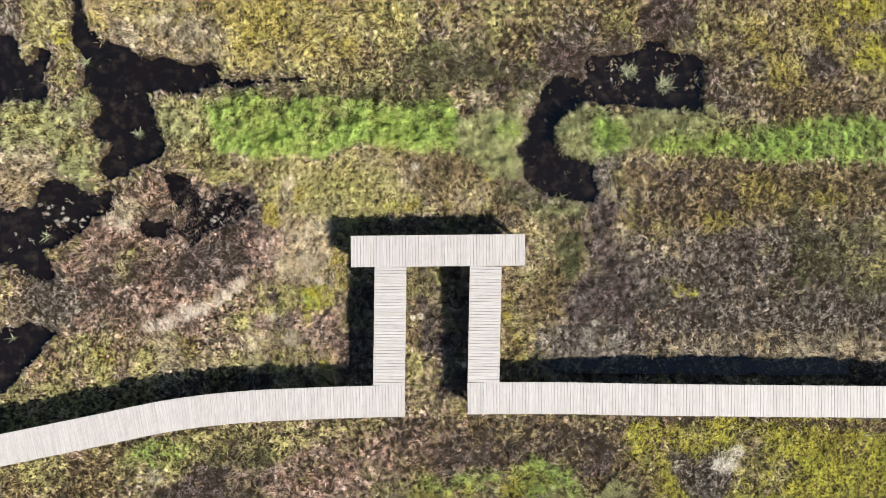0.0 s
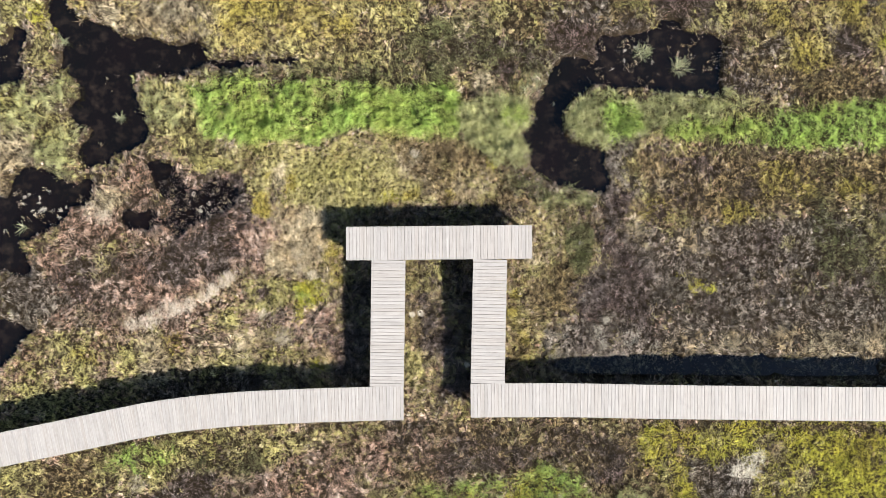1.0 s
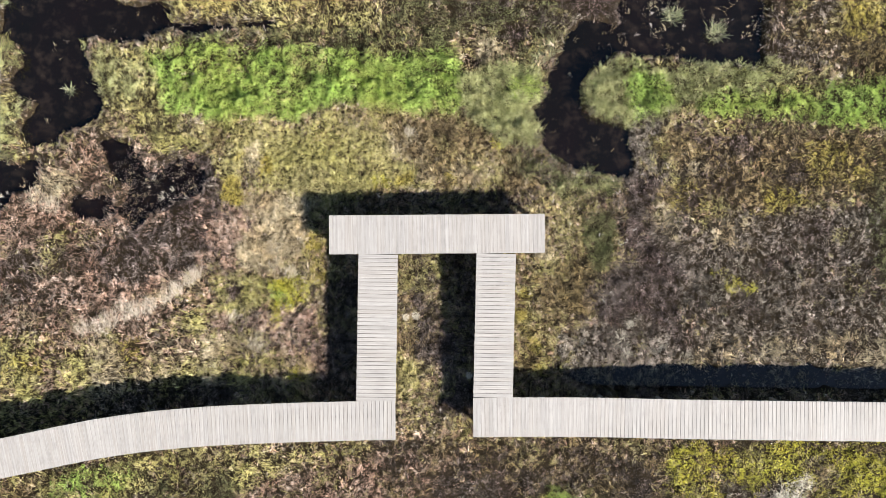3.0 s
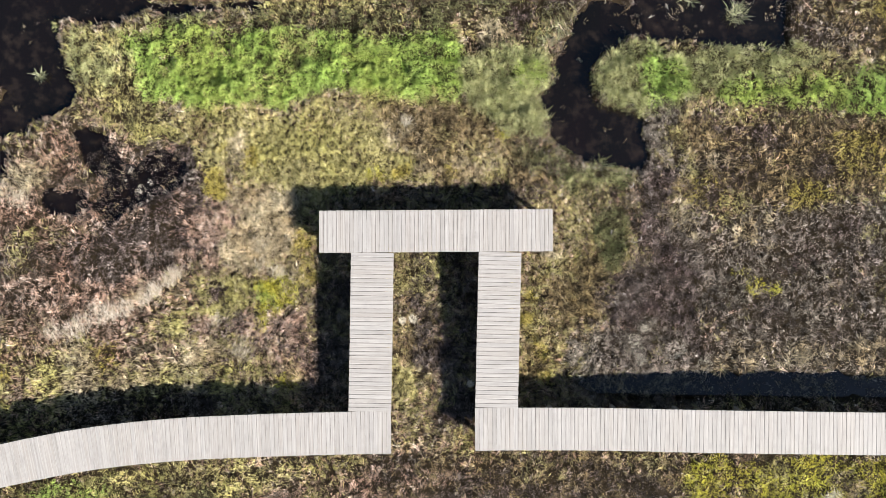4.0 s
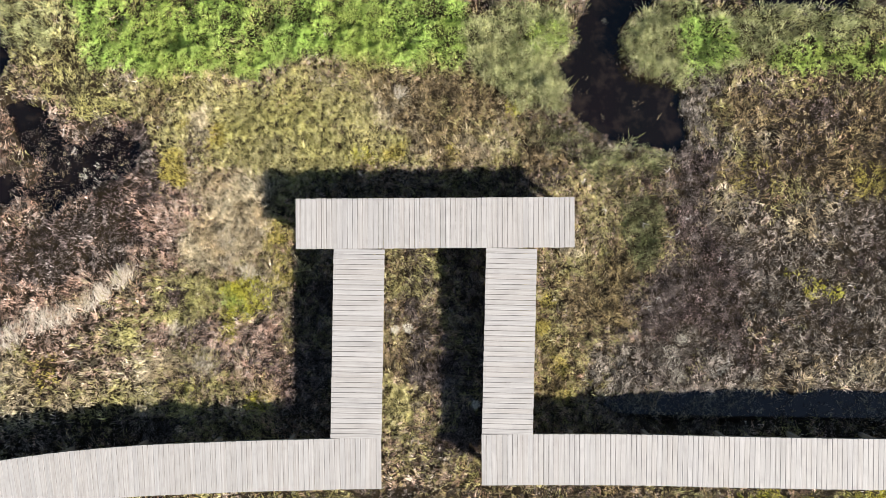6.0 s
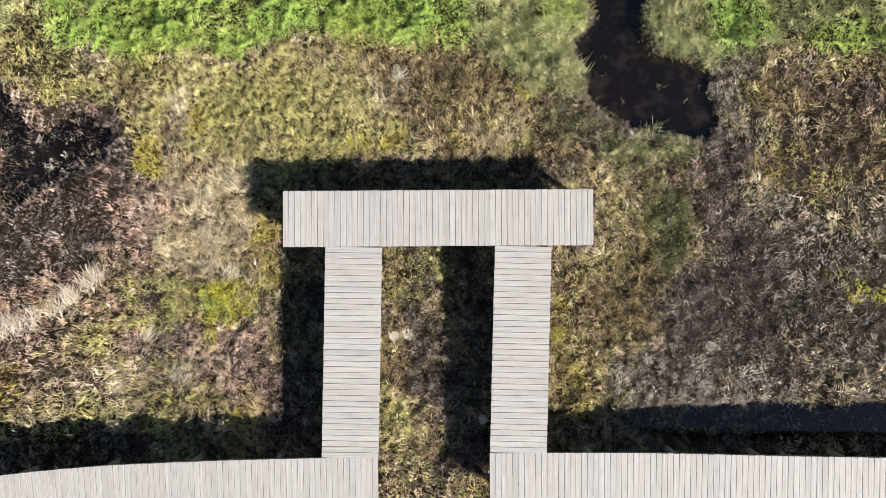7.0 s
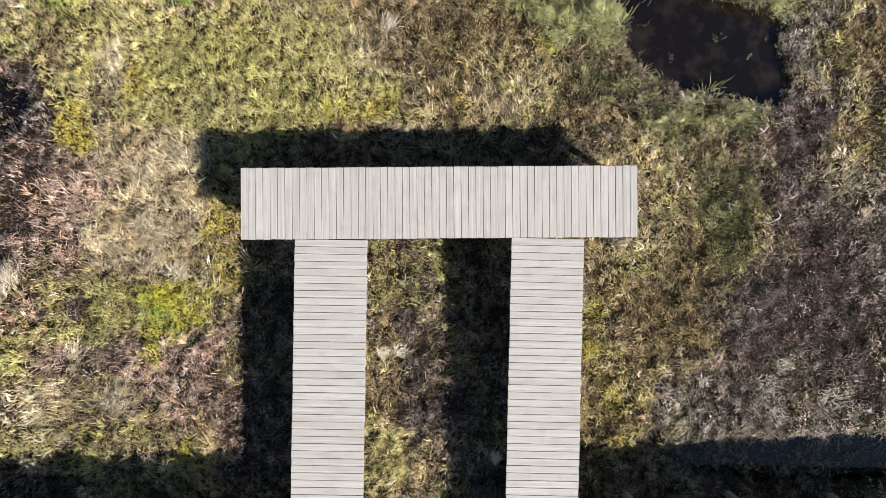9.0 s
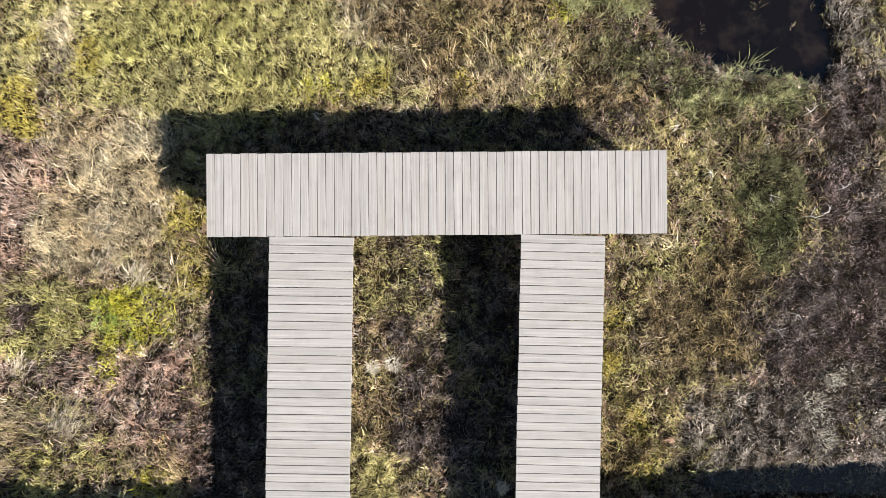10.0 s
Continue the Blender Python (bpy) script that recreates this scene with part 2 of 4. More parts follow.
patch("straw_grass", 0.45, 0.40, [(8.4, -4.3), (24.1, -4.1), (24.0, -5.8), (7.3, -5.3)])
patch("ochre_grass", 0.82, 0.30, [(9.1, 2.0), (10.2, 1.9), (10.2, 1.0), (9.0, 1.1)])
patch("ochre_grass", 0.82, 0.30, [(12.9, 1.6), (14.1, 1.9), (14.3, 1.0), (13.2, 1.0)])
patch("ochre_grass", 0.42, 0.25, [(11.9, 0.7), (12.9, 0.8), (12.7, -1.1), (12.3, -1.1)])
patch("moss", 0.32, 0.20, [(10.6, -1.5), (11.5, -1.7), (12.4, -2.4), (11.3, -2.3)])
patch("olive_grass", 0.30, 0.30, [(14.8, -0.1), (16.2, 0.2), (16.2, -0.9), (15.1, -1.2)])
patch("heath", 0.95, 0.35, [(7.2, 2.3), (8.4, 2.2), (8.3, -0.0), (9.6, -1.7), (9.3, -4.4), (7.3, -5.2), (5.3, -5.1), (6.4, -2.7), (7.2, -1.1)])
patch("grey_sedge", 0.56, 0.30, [(7.6, 5.2), (8.8, 4.4), (8.8, 2.2), (7.4, 2.5)])
patch("heath", 0.35, 0.50, [(7.7, 4.3), (14.3, 3.8), (14.3, 1.0), (7.7, 1.1)])
# below the boardwalk
patch("moss", 0.72, 0.40, [(8.8, -8.3), (24.0, -8.5), (24.0, -13.8), (10.0, -13.7), (9.2, -9.9)])
patch("olive_grass", 0.25, 0.40, [(8.8, -8.3), (16.9, -8.5), (17.4, -13.8), (10.0, -13.7)])
patch("moss", 0.97, 0.40, [(18.3, -9.3), (24.0, -9.1), (24.0, -13.8), (16.3, -13.7), (16.9, -10.0)])
patch("rusty_sedge", 0.71, 0.20, [(14.7, -8.4), (24.0, -8.4), (24.0, -8.9), (15.0, -8.8)])
patch("grey_sedge", 0.88, 0.30, [(11.2, -9.8), (13.5, -9.9), (14.2, -11.3), (13.0, -13.7), (11.4, -11.3)])
patch("straw_grass", 0.59, 0.30, [(14.2, -8.6), (15.3, -8.9), (15.3, -10.2), (14.2, -9.9)])
patch("rusty_sedge", 0.71, 0.40, [(1.0, -8.2), (9.0, -8.3), (8.9, -9.9), (10.9, -11.0), (10.0, -13.7), (7.5, -13.7), (7.0, -11.0), (1.2, -9.8)])
patch("heath", 0.50, 0.40, [(3.2, -8.8), (9.0, -8.7), (8.8, -9.9), (7.6, -11.3), (6.5, -10.3), (3.7, -9.8), (2.3, -10.9), (1.2, -10.7), (1.5, -9.7)])
patch("reeds", 0.47, 0.40, [(6.7, -11.0), (9.2, -11.3), (10.0, -13.7), (7.0, -13.7)])
patch("olive_grass", 0.65, 0.40, [(-2.3, -9.8), (1.5, -10.9), (-1.2, -13.6), (-6.2, -13.5), (-4.0, -10.6)])
patch("green_herbs", 0.28, 0.40, [(-1.0, -11.1), (2.1, -10.9), (4.8, -10.1), (6.2, -10.7), (7.3, -13.7), (-1.2, -13.6)])
patch("moss", 0.30, 0.40, [(-1.2, -11.2), (2.1, -10.9), (4.8, -10.3), (5.9, -13.6), (-1.2, -13.6)])
patch("brown_sedge", 0.76, 0.50, [(-9.5, -9.7), (1.3, -8.5), (1.5, -10.9), (-2.3, -10.9), (-6.2, -13.5), (-8.4, -11.7)])
patch("olive_grass", 0.71, 0.40, [(-16.1, -9.7), (-13.3, -8.8), (-11.4, -8.5), (-1.8, -8.3), (-6.2, -9.5), (-7.8, -9.8), (-9.2, -10.6), (-13.3, -10.6), (-15.0, -10.5)])
patch("green_herbs", 0.14, 0.30, [(-15.6, -9.7), (-13.3, -9.0), (-11.4, -8.6), (-11.7, -9.4), (-13.9, -10.5), (-15.0, -10.5)])
patch("shrub", 0.59, 0.40, [(-11.7, -9.4), (-7.8, -9.8), (-8.9, -10.7), (-11.9, -10.4)])
patch("rusty_sedge", 0.76, 0.50, [(-24.0, -10.6), (-15.5, -9.7), (-15.0, -11.1), (-16.1, -13.4), (-24.1, -13.4)])
patch("olive_grass", 0.47, 0.50, [(-24.0, -10.6), (-15.5, -9.5), (-15.0, -10.5), (-18.8, -11.3), (-24.0, -11.2)])
patch("heath", 0.95, 0.30, [(-12.2, -10.5), (-10.6, -10.4), (-10.7, -13.5), (-14.2, -13.4), (-13.9, -11.6)])
patch("brown_sedge", 0.82, 0.30, [(-10.4, -10.4), (-8.8, -10.5), (-8.8, -11.2), (-10.4, -11.2)])
patch("rusty_sedge", 0.50, 0.30, [(-2.3, -8.3), (1.3, -8.1), (1.4, -10.9), (-2.3, -10.9)])
patch("heath", 0.40, 0.30, [(-2.3, -8.3), (5.9, -8.2), (4.8, -10.1), (1.4, -10.9), (-1.8, -10.6)])
patch("heath", 0.85, 0.30, [(-11.1, 3.2), (-9.1, 3.0), (-8.3, 1.2), (-8.6, -0.7), (-10.5, -0.7), (-11.2, 0.5)])
patch("brown_sedge", 0.30, 0.30, [(-10.4, 3.2), (-8.2, 2.4), (-8.3, -0.4), (-9.9, -0.4)])
# close round the platform
patch("olive_grass", 0.94, 0.25, [(-6.61, 3.85), (-2.03, 3.81), (-1.82, 2.17), (-2.15, 1.74), (-4.23, 1.70), (-5.54, 1.65), (-6.41, 2.21)])
patch("moss", 0.32, 0.20, [(-4.33, 2.30), (-2.15, 2.39), (-2.04, 1.79), (-4.23, 1.70)])
patch("straw_grass", 0.65, 0.20, [(-2.03, 3.81), (-0.72, 3.80), (-0.72, 3.15), (-1.60, 3.04)])
patch("rusty_sedge", 0.71, 0.25, [(-0.93, 3.80), (2.34, 3.78), (2.99, 2.68), (3.42, 1.26), (2.65, 1.59), (-0.73, 1.94)])
patch("straw_grass", 0.28, 0.25, [(-0.93, 3.80), (1.91, 3.78), (2.34, 2.90), (1.89, 1.82), (-0.73, 1.94)])
patch("ochre_grass", 0.71, 0.15, [(0.37, 2.37), (0.75, 2.37), (0.80, 1.77), (0.36, 1.77)])
patch("ochre_grass", 0.59, 0.15, [(-1.60, 2.17), (-0.95, 2.16), (-0.95, 1.78), (-1.60, 1.79)])
patch("ochre_grass", 0.59, 0.15, [(1.13, 2.15), (1.89, 2.14), (1.89, 1.76), (1.13, 1.77)])
patch("moss", 0.47, 0.20, [(2.01, 3.67), (2.67, 3.78), (2.66, 3.01), (2.23, 3.12)])
patch("shrub", 0.59, 0.25, [(2.67, 3.45), (3.76, 3.11), (4.52, 2.56), (3.64, 2.13), (2.77, 2.57)])
patch("ochre_grass", 0.97, 0.15, [(-8.70, 2.22), (-7.83, 2.27), (-7.78, 1.34), (-8.27, 1.24), (-8.71, 1.46)])
patch("ochre_grass", 0.88, 0.15, [(-7.38, 2.87), (-6.73, 2.97), (-6.84, 2.43), (-7.39, 2.43)])
patch("ochre_grass", 0.71, 0.15, [(-8.37, 3.09), (-7.82, 3.20), (-7.82, 2.82), (-8.37, 2.82)])
patch("straw_grass", 0.88, 0.20, [(-7.71, 3.20), (-7.16, 3.52), (-7.28, 2.65), (-7.61, 2.65)])
patch("straw_grass", 0.85, 0.25, [(-7.72, 1.45), (-6.41, 1.66), (-5.54, 1.33), (-5.55, 0.23), (-5.34, -0.86), (-5.89, -1.62), (-7.31, -1.39), (-7.95, -0.29)])
patch("brown_sedge", 0.82, 0.25, [(-9.04, 1.24), (-7.83, 1.23), (-7.40, 0.58), (-7.96, -0.73), (-9.05, -0.50)])
patch("heath", 0.69, 0.20, [(-7.62, 0.36), (-6.53, 0.57), (-6.42, 0.02), (-7.30, -0.30)])
patch("ochre_grass", 0.50, 0.15, [(-5.49, 0.12), (-4.79, 0.01), (-4.63, -0.76), (-4.69, -1.74), (-5.24, -1.84), (-5.39, -0.86)])
patch("olive_grass", 0.71, 0.25, [(-8.84, -1.60), (-6.87, -1.50), (-6.77, -2.71), (-7.76, -3.14), (-8.85, -2.69)])
patch("heath", 0.69, 0.20, [(-8.40, -1.82), (-7.86, -1.82), (-7.97, -2.48), (-8.41, -2.48)])
patch("moss", 0.58, 0.15, [(-6.82, -1.78), (-5.45, -1.62), (-5.13, -2.06), (-5.35, -2.72), (-5.68, -2.61), (-6.34, -3.15), (-6.77, -2.92), (-6.55, -2.38)])
patch("green_herbs", 0.07, 0.15, [(-6.71, -1.78), (-5.51, -1.68), (-5.18, -2.06), (-5.46, -2.61), (-6.23, -2.82), (-6.55, -2.38)])
patch("moss", 0.59, 0.20, [(-6.77, -3.03), (-6.01, -2.93), (-6.34, -3.75), (-6.89, -3.69)])
patch("brown_sedge", 0.71, 0.30, [(-6.23, -3.15), (-4.91, -2.72), (-4.77, -5.34), (-6.02, -4.90)])
patch("straw_grass", 0.27, 0.25, [(-8.63, -2.91), (-7.32, -3.14), (-5.14, -4.03), (-5.37, -5.45), (-8.65, -5.31)])
patch("moss", 0.36, 0.20, [(-7.99, -4.83), (-7.22, -4.78), (-7.23, -5.27), (-7.99, -5.26)])
patch("moss", 0.36, 0.20, [(-5.92, -5.01), (-5.37, -4.96), (-5.48, -5.45), (-6.03, -5.44)])
patch("ochre_grass", 0.47, 0.20, [(-8.75, -4.77), (-8.21, -4.88), (-8.32, -5.42), (-8.76, -5.42)])
patch("olive_grass", 0.71, 0.20, [(-1.76, -0.83), (0.01, -0.85), (-0.05, -2.32), (-1.77, -2.31)])
patch("rusty_sedge", 0.65, 0.20, [(-1.80, -2.09), (0.00, -2.10), (-0.07, -4.83), (-1.87, -4.60)])
patch("heath", 0.50, 0.20, [(-1.09, -2.31), (0.00, -2.10), (-0.02, -4.83), (-1.11, -4.71)])
patch("olive_grass", 0.35, 0.20, [(-1.93, -4.60), (-1.11, -4.82), (-1.23, -6.35), (-1.99, -6.35)])
patch("olive_grass", 0.45, 0.25, [(3.07, -0.81), (5.91, -0.94), (5.90, -2.36), (5.02, -3.34), (4.46, -5.52), (2.98, -5.51)])
patch("rusty_sedge", 0.59, 0.25, [(3.07, -0.81), (6.68, -0.95), (5.90, -2.80), (5.01, -4.98), (2.98, -5.29)])
patch("straw_grass", 0.97, 0.12, [(3.62, -0.60), (4.38, -0.61), (4.49, -1.04), (3.73, -1.04)])
patch("ochre_grass", 0.55, 0.12, [(3.06, -2.07), (3.55, -2.02), (3.55, -2.46), (3.06, -2.56)])
patch("ochre_grass", 0.55, 0.12, [(3.00, -3.00), (3.51, -3.00), (3.49, -3.44), (3.03, -3.43)])
patch("ochre_grass", 0.55, 0.12, [(2.96, -3.65), (3.38, -3.77), (4.03, -4.43), (3.92, -4.81), (3.26, -4.69)])
patch("ochre_grass", 0.55, 0.12, [(3.59, -5.08), (4.24, -5.19), (4.13, -5.52), (3.58, -5.46)])
patch("ochre_grass", 0.55, 0.12, [(4.79, -4.76), (5.17, -4.76), (5.12, -4.98), (4.79, -4.98)])
patch("heath", 0.50, 0.30, [(6.57, -1.06), (9.08, -0.64), (9.06, -3.37), (6.65, -3.90), (5.56, -4.33), (5.01, -3.89), (5.79, -2.36)])
patch("grey_sedge", 0.65, 0.25, [(5.02, -3.23), (8.84, -3.48), (8.83, -5.44), (4.46, -5.41)])
patch("shrub", 0.88, 0.18, [(5.70, 0.59), (6.69, 0.80), (6.73, -1.50), (5.91, -1.71), (5.59, -0.40)])
patch("reeds", 0.25, 0.15, [(4.41, 2.67), (4.95, 2.12), (5.16, 1.46), (4.84, 1.25), (4.40, 1.69)])
patch("shrub", 0.71, 0.18, [(3.75, 2.57), (4.52, 2.78), (5.17, 2.12), (7.35, 2.16), (7.46, 1.56), (6.69, 1.29), (5.60, 0.91), (4.62, 1.25), (4.08, 1.91)])
patch("reeds", 0.20, 0.15, [(5.06, 2.12), (7.35, 2.10), (7.35, 1.61), (6.15, 1.46), (5.17, 1.57)])
patch("heath", 0.95, 0.18, [(5.93, 1.57), (6.69, 1.56), (6.58, 0.91), (5.93, 1.02)])
patch("heath", 0.97, 0.15, [(7.35, 1.61), (7.92, 1.61), (7.77, 0.02), (7.45, -0.08)])
patch("heath", 0.45, 0.30, [(-8.63, -2.91), (-4.92, -2.94), (-4.83, -5.45), (-8.65, -5.42)])
patch("heath", 0.28, 0.30, [(2.34, 3.78), (8.55, 3.73), (8.52, 0.56), (3.30, 0.60)])
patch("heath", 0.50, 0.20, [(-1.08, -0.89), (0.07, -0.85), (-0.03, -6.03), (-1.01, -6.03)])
patch("rusty_sedge", 0.30, 0.20, [(-1.79, -0.89), (-0.97, -0.84), (-1.00, -4.50), (-1.87, -4.49)])
# next five: dark growth laid along the boardwalk's cast shadows to deepen them
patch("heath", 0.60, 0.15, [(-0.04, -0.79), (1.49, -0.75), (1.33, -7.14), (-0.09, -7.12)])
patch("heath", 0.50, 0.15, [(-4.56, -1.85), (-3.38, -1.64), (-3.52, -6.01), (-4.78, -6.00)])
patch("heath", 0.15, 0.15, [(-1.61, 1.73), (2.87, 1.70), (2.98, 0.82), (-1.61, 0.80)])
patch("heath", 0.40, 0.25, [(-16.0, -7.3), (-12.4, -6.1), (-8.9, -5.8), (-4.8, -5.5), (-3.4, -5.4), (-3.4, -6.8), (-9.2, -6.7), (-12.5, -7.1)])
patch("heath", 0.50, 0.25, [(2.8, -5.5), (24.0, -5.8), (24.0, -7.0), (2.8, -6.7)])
patch("heath", 0.35, 0.20, [(5.93, 1.62), (6.80, 1.56), (6.69, 0.85), (5.93, 0.97)])
patch("rusty_sedge", 0.30, 0.40, [(-2.2, 4.2), (3.0, 3.6), (3.3, 1.7), (-0.6, 2.0)])
# pools and the creek
pool([(-18.0, 13.9), (-17.5, 13.9), (-17.4, 11.3), (-17.0, 10.8), (-16.0, 10.1), (-15.2, 9.8), (-14.6, 9.3), (-13.2, 9.4), (-12.4, 8.9), (-11.3, 9.2), (-10.9, 8.8), (-10.8, 8.2), (-12.0, 7.9), (-13.2, 7.8), (-14.3, 8.0), (-14.1, 7.1), (-14.2, 6.4), (-13.7, 5.9), (-13.4, 5.3), (-13.6, 4.8), (-14.4, 4.4), (-15.1, 4.2), (-15.6, 3.7), (-16.2, 3.5), (-16.6, 4.1), (-16.3, 4.8), (-16.0, 5.2), (-16.6, 5.6), (-17.0, 6.2), (-16.4, 6.7), (-16.6, 7.3), (-17.0, 7.8), (-17.4, 8.1), (-17.2, 9.2), (-17.7, 9.9), (-18.1, 10.8), (-17.8, 11.6)])
pool([(-24.0, 10.8), (-20.8, 10.7), (-20.5, 10.0), (-20.7, 9.6), (-20.3, 9.1), (-19.6, 9.5), (-19.5, 10.1), (-19.1, 9.9), (-19.3, 9.1), (-19.5, 8.3), (-19.0, 8.0), (-19.5, 7.4), (-20.0, 7.5), (-20.7, 7.6), (-24.1, 7.4)])
pool([(-24.1, 2.4), (-20.9, 2.1), (-20.0, 2.3), (-19.6, 2.9), (-19.4, 3.4), (-18.6, 3.6), (-17.7, 3.3), (-17.2, 2.9), (-16.2, 2.9), (-16.0, 2.7), (-16.2, 1.9), (-16.8, 1.7), (-17.3, 1.4), (-17.7, 1.1), (-18.3, 0.7), (-19.0, 0.3), (-19.6, 0.2), (-19.1, -0.6), (-19.0, -1.3), (-19.7, -1.2), (-20.4, -0.9), (-20.7, -0.5), (-21.2, -0.3), (-24.1, -0.1)])
pool([(-13.4, 3.7), (-12.3, 3.6), (-12.1, 2.8), (-11.6, 2.5), (-10.5, 2.9), (-9.6, 2.8), (-9.3, 2.3), (-10.0, 1.8), (-10.7, 1.4), (-11.4, 1.1), (-12.1, 0.6), (-12.3, 0.4), (-12.6, 1.0), (-13.0, 1.1), (-12.3, 1.6), (-12.6, 2.1), (-13.1, 2.7)])
pool([(-14.6, 1.4), (-13.3, 1.5), (-13.0, 1.2), (-13.6, 0.8), (-14.4, 0.8)])
pool([(-24.2, -3.9), (-20.3, -3.6), (-19.0, -3.9), (-19.6, -4.7), (-20.3, -5.3), (-20.6, -5.9), (-21.0, -6.3), (-21.4, -6.7), (-24.2, -6.4)])
pool([(5.6, 8.3), (7.2, 8.2), (7.4, 8.9), (7.5, 9.4), (8.7, 9.3), (9.5, 9.5), (10.1, 10.2), (10.5, 10.1), (11.1, 9.6), (12.0, 9.5), (12.8, 9.1), (12.8, 8.0), (12.6, 7.4), (12.8, 6.7), (11.7, 6.8), (10.8, 6.7), (10.3, 6.9), (9.2, 7.1), (8.1, 7.0), (7.2, 7.2), (7.0, 7.1), (6.5, 6.7), (6.0, 6.6), (5.6, 5.9), (5.6, 5.1), (5.9, 4.6), (6.6, 4.4), (7.3, 4.1), (7.6, 3.3), (7.5, 2.5), (7.3, 2.2), (6.4, 2.3), (5.4, 2.6), (4.6, 3.0), (4.2, 3.6), (4.0, 4.3), (3.6, 4.9), (4.3, 5.3), (4.6, 6.3), (4.8, 7.0), (5.2, 7.6)])
pool([(-10.6, 8.4), (-8.8, 8.3), (-6.7, 8.4), (-6.7, 8.3), (-8.8, 8.2), (-10.6, 8.2)])
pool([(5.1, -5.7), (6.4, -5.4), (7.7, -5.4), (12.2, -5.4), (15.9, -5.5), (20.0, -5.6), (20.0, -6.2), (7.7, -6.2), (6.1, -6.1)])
WATER_Z = -0.16


def cells(x, y, size, seed):
    """The nearest tussock of a loose pattern: the way from its middle (in tussock sizes) and its own random number."""
    i, j = np.floor(x / size), np.floor(y / size)
    best, bx, by, br = np.full(np.shape(x), 1e9), 0.0, 0.0, 0.0
    for di in (-1, 0, 1):
        for dj in (-1, 0, 1):
            dx = x / size - (i + di + 0.12 + 0.76 * rnd_lattice(i + di, j + dj, seed))
            dy = y / size - (j + dj + 0.12 + 0.76 * rnd_lattice(i + di, j + dj, seed + 1))
            d = dx * dx + dy * dy
            nearer = d < best
            best, bx, by = np.where(nearer, d, best), np.where(nearer, dx, bx), np.where(nearer, dy, by)
            br = np.where(nearer, rnd_lattice(i + di, j + dj, seed + 2), br)
    return np.sqrt(best), bx, by, br


def dome(x, y, size, seed):
    """Rounded tussock tops, 0 in the gaps, and the way downhill."""
    d, dx, dy, r = cells(x, y, size, seed)
    return np.clip(1 - (d / 0.64) ** 2, 0, 1) * (0.4 + 0.8 * r), np.arctan2(dy, dx), r


def shore_distance(x, y):
    """Distance inside the nearest pool's ragged shore; negative on land."""
    wx = x + 0.16 * fnoise(x, y, 1.0, 5)
    wy = y + 0.16 * fnoise(x, y, 1.0, 6)
    d = np.full(np.shape(x), -9.0)
    for corners in POOLS:
        xs, ys = [c[0] for c in corners], [c[1] for c in corners]
        near = (x > min(xs) - 1.5) & (x < max(xs) + 1.5) & (y > min(ys) - 1.5) & (y < max(ys) + 1.5)
        d[near] = np.maximum(d[near], inside(wx[near], wy[near], corners))
    return np.maximum(d, -1.5) + 0.19 + 0.22 * fnoise(x, y, 0.5, 8)


FIELD_X, FIELD_Y, FIELD_STEP = -27.0, -17.0, 0.07
field_x, field_y = np.meshgrid(np.arange(FIELD_X, 27.01, FIELD_STEP), np.arange(FIELD_Y, 17.01, FIELD_STEP))
SHORE = shore_distance(field_x, field_y)


def pool_depth(x, y):
    """The same distance, looked up."""
    u = np.clip((np.asarray(x) - FIELD_X) / FIELD_STEP, 0, SHORE.shape[1] - 1.001)
    v = np.clip((np.asarray(y) - FIELD_Y) / FIELD_STEP, 0, SHORE.shape[0] - 1.001)
    i, j = u.astype(int), v.astype(int)
    u, v = u - i, v - j
    return (SHORE[j, i] * (1 - u) + SHORE[j, i + 1] * u) * (1 - v) + (SHORE[j + 1, i] * (1 - u) + SHORE[j + 1, i + 1] * u) * v


TUSSOCK_SIZE, TUSSOCK_RISE = 0.21, 0.12


def ground_z(x, y):
    near = step((40 - np.hypot(x, y)) / 14)
    d = pool_depth(x, y)
    z = 0.07 * fnoise(x, y, 2.2, 11) + 0.06 * fnoise(x, y, 0.9, 12, 2)
    z = np.maximum(z, -0.07) + TUSSOCK_RISE * (dome(x, y, TUSSOCK_SIZE, 70)[0] - 0.4) * step((0.15 - d) / 0.3) * step((26 - np.abs(x)) / 2) * step((15.5 - np.abs(y)) / 2)
    z = np.maximum(z, WATER_Z + 0.03) - 0.42 * step((d + 0.15) / 0.55)
    return z * near + 0.02 * (1 - near)


# ---------------------------------------------------------------- materials
def material(name, rough=0.8):
    m = bpy.data.materials.new(name)
    m.use_nodes = True
    n, l = m.node_tree.nodes, m.node_tree.links
    b = n["Principled BSDF"]
    b.inputs["Roughness"].default_value = rough
    return m, n, l, b


def ramp(n, l, source, colours):
    r = n.new("ShaderNodeValToRGB")
    e = r.color_ramp.elements
    while len(e) < len(colours):
        e.new(0.5)
    for k, c in enumerate(colours):
        e[k].position, e[k].color = k / (len(colours) - 1), (*c, 1)
    l.new(source, r.inputs["Fac"])
    return r.outputs["Color"]


def mixed(n, l, fac, a, b, mode="MIX"):
    m = n.new("ShaderNodeMix")
    m.data_type, m.blend_type = "RGBA", mode
    for sock, v in ((m.inputs[0], fac), (m.inputs[6], a), (m.inputs[7], b)):
        if hasattr(v, "is_linked"):
            l.new(v, sock)
        else:
            sock.default_value = v if isinstance(v, (int, float)) else (*v, 1)
    return m.outputs[2]


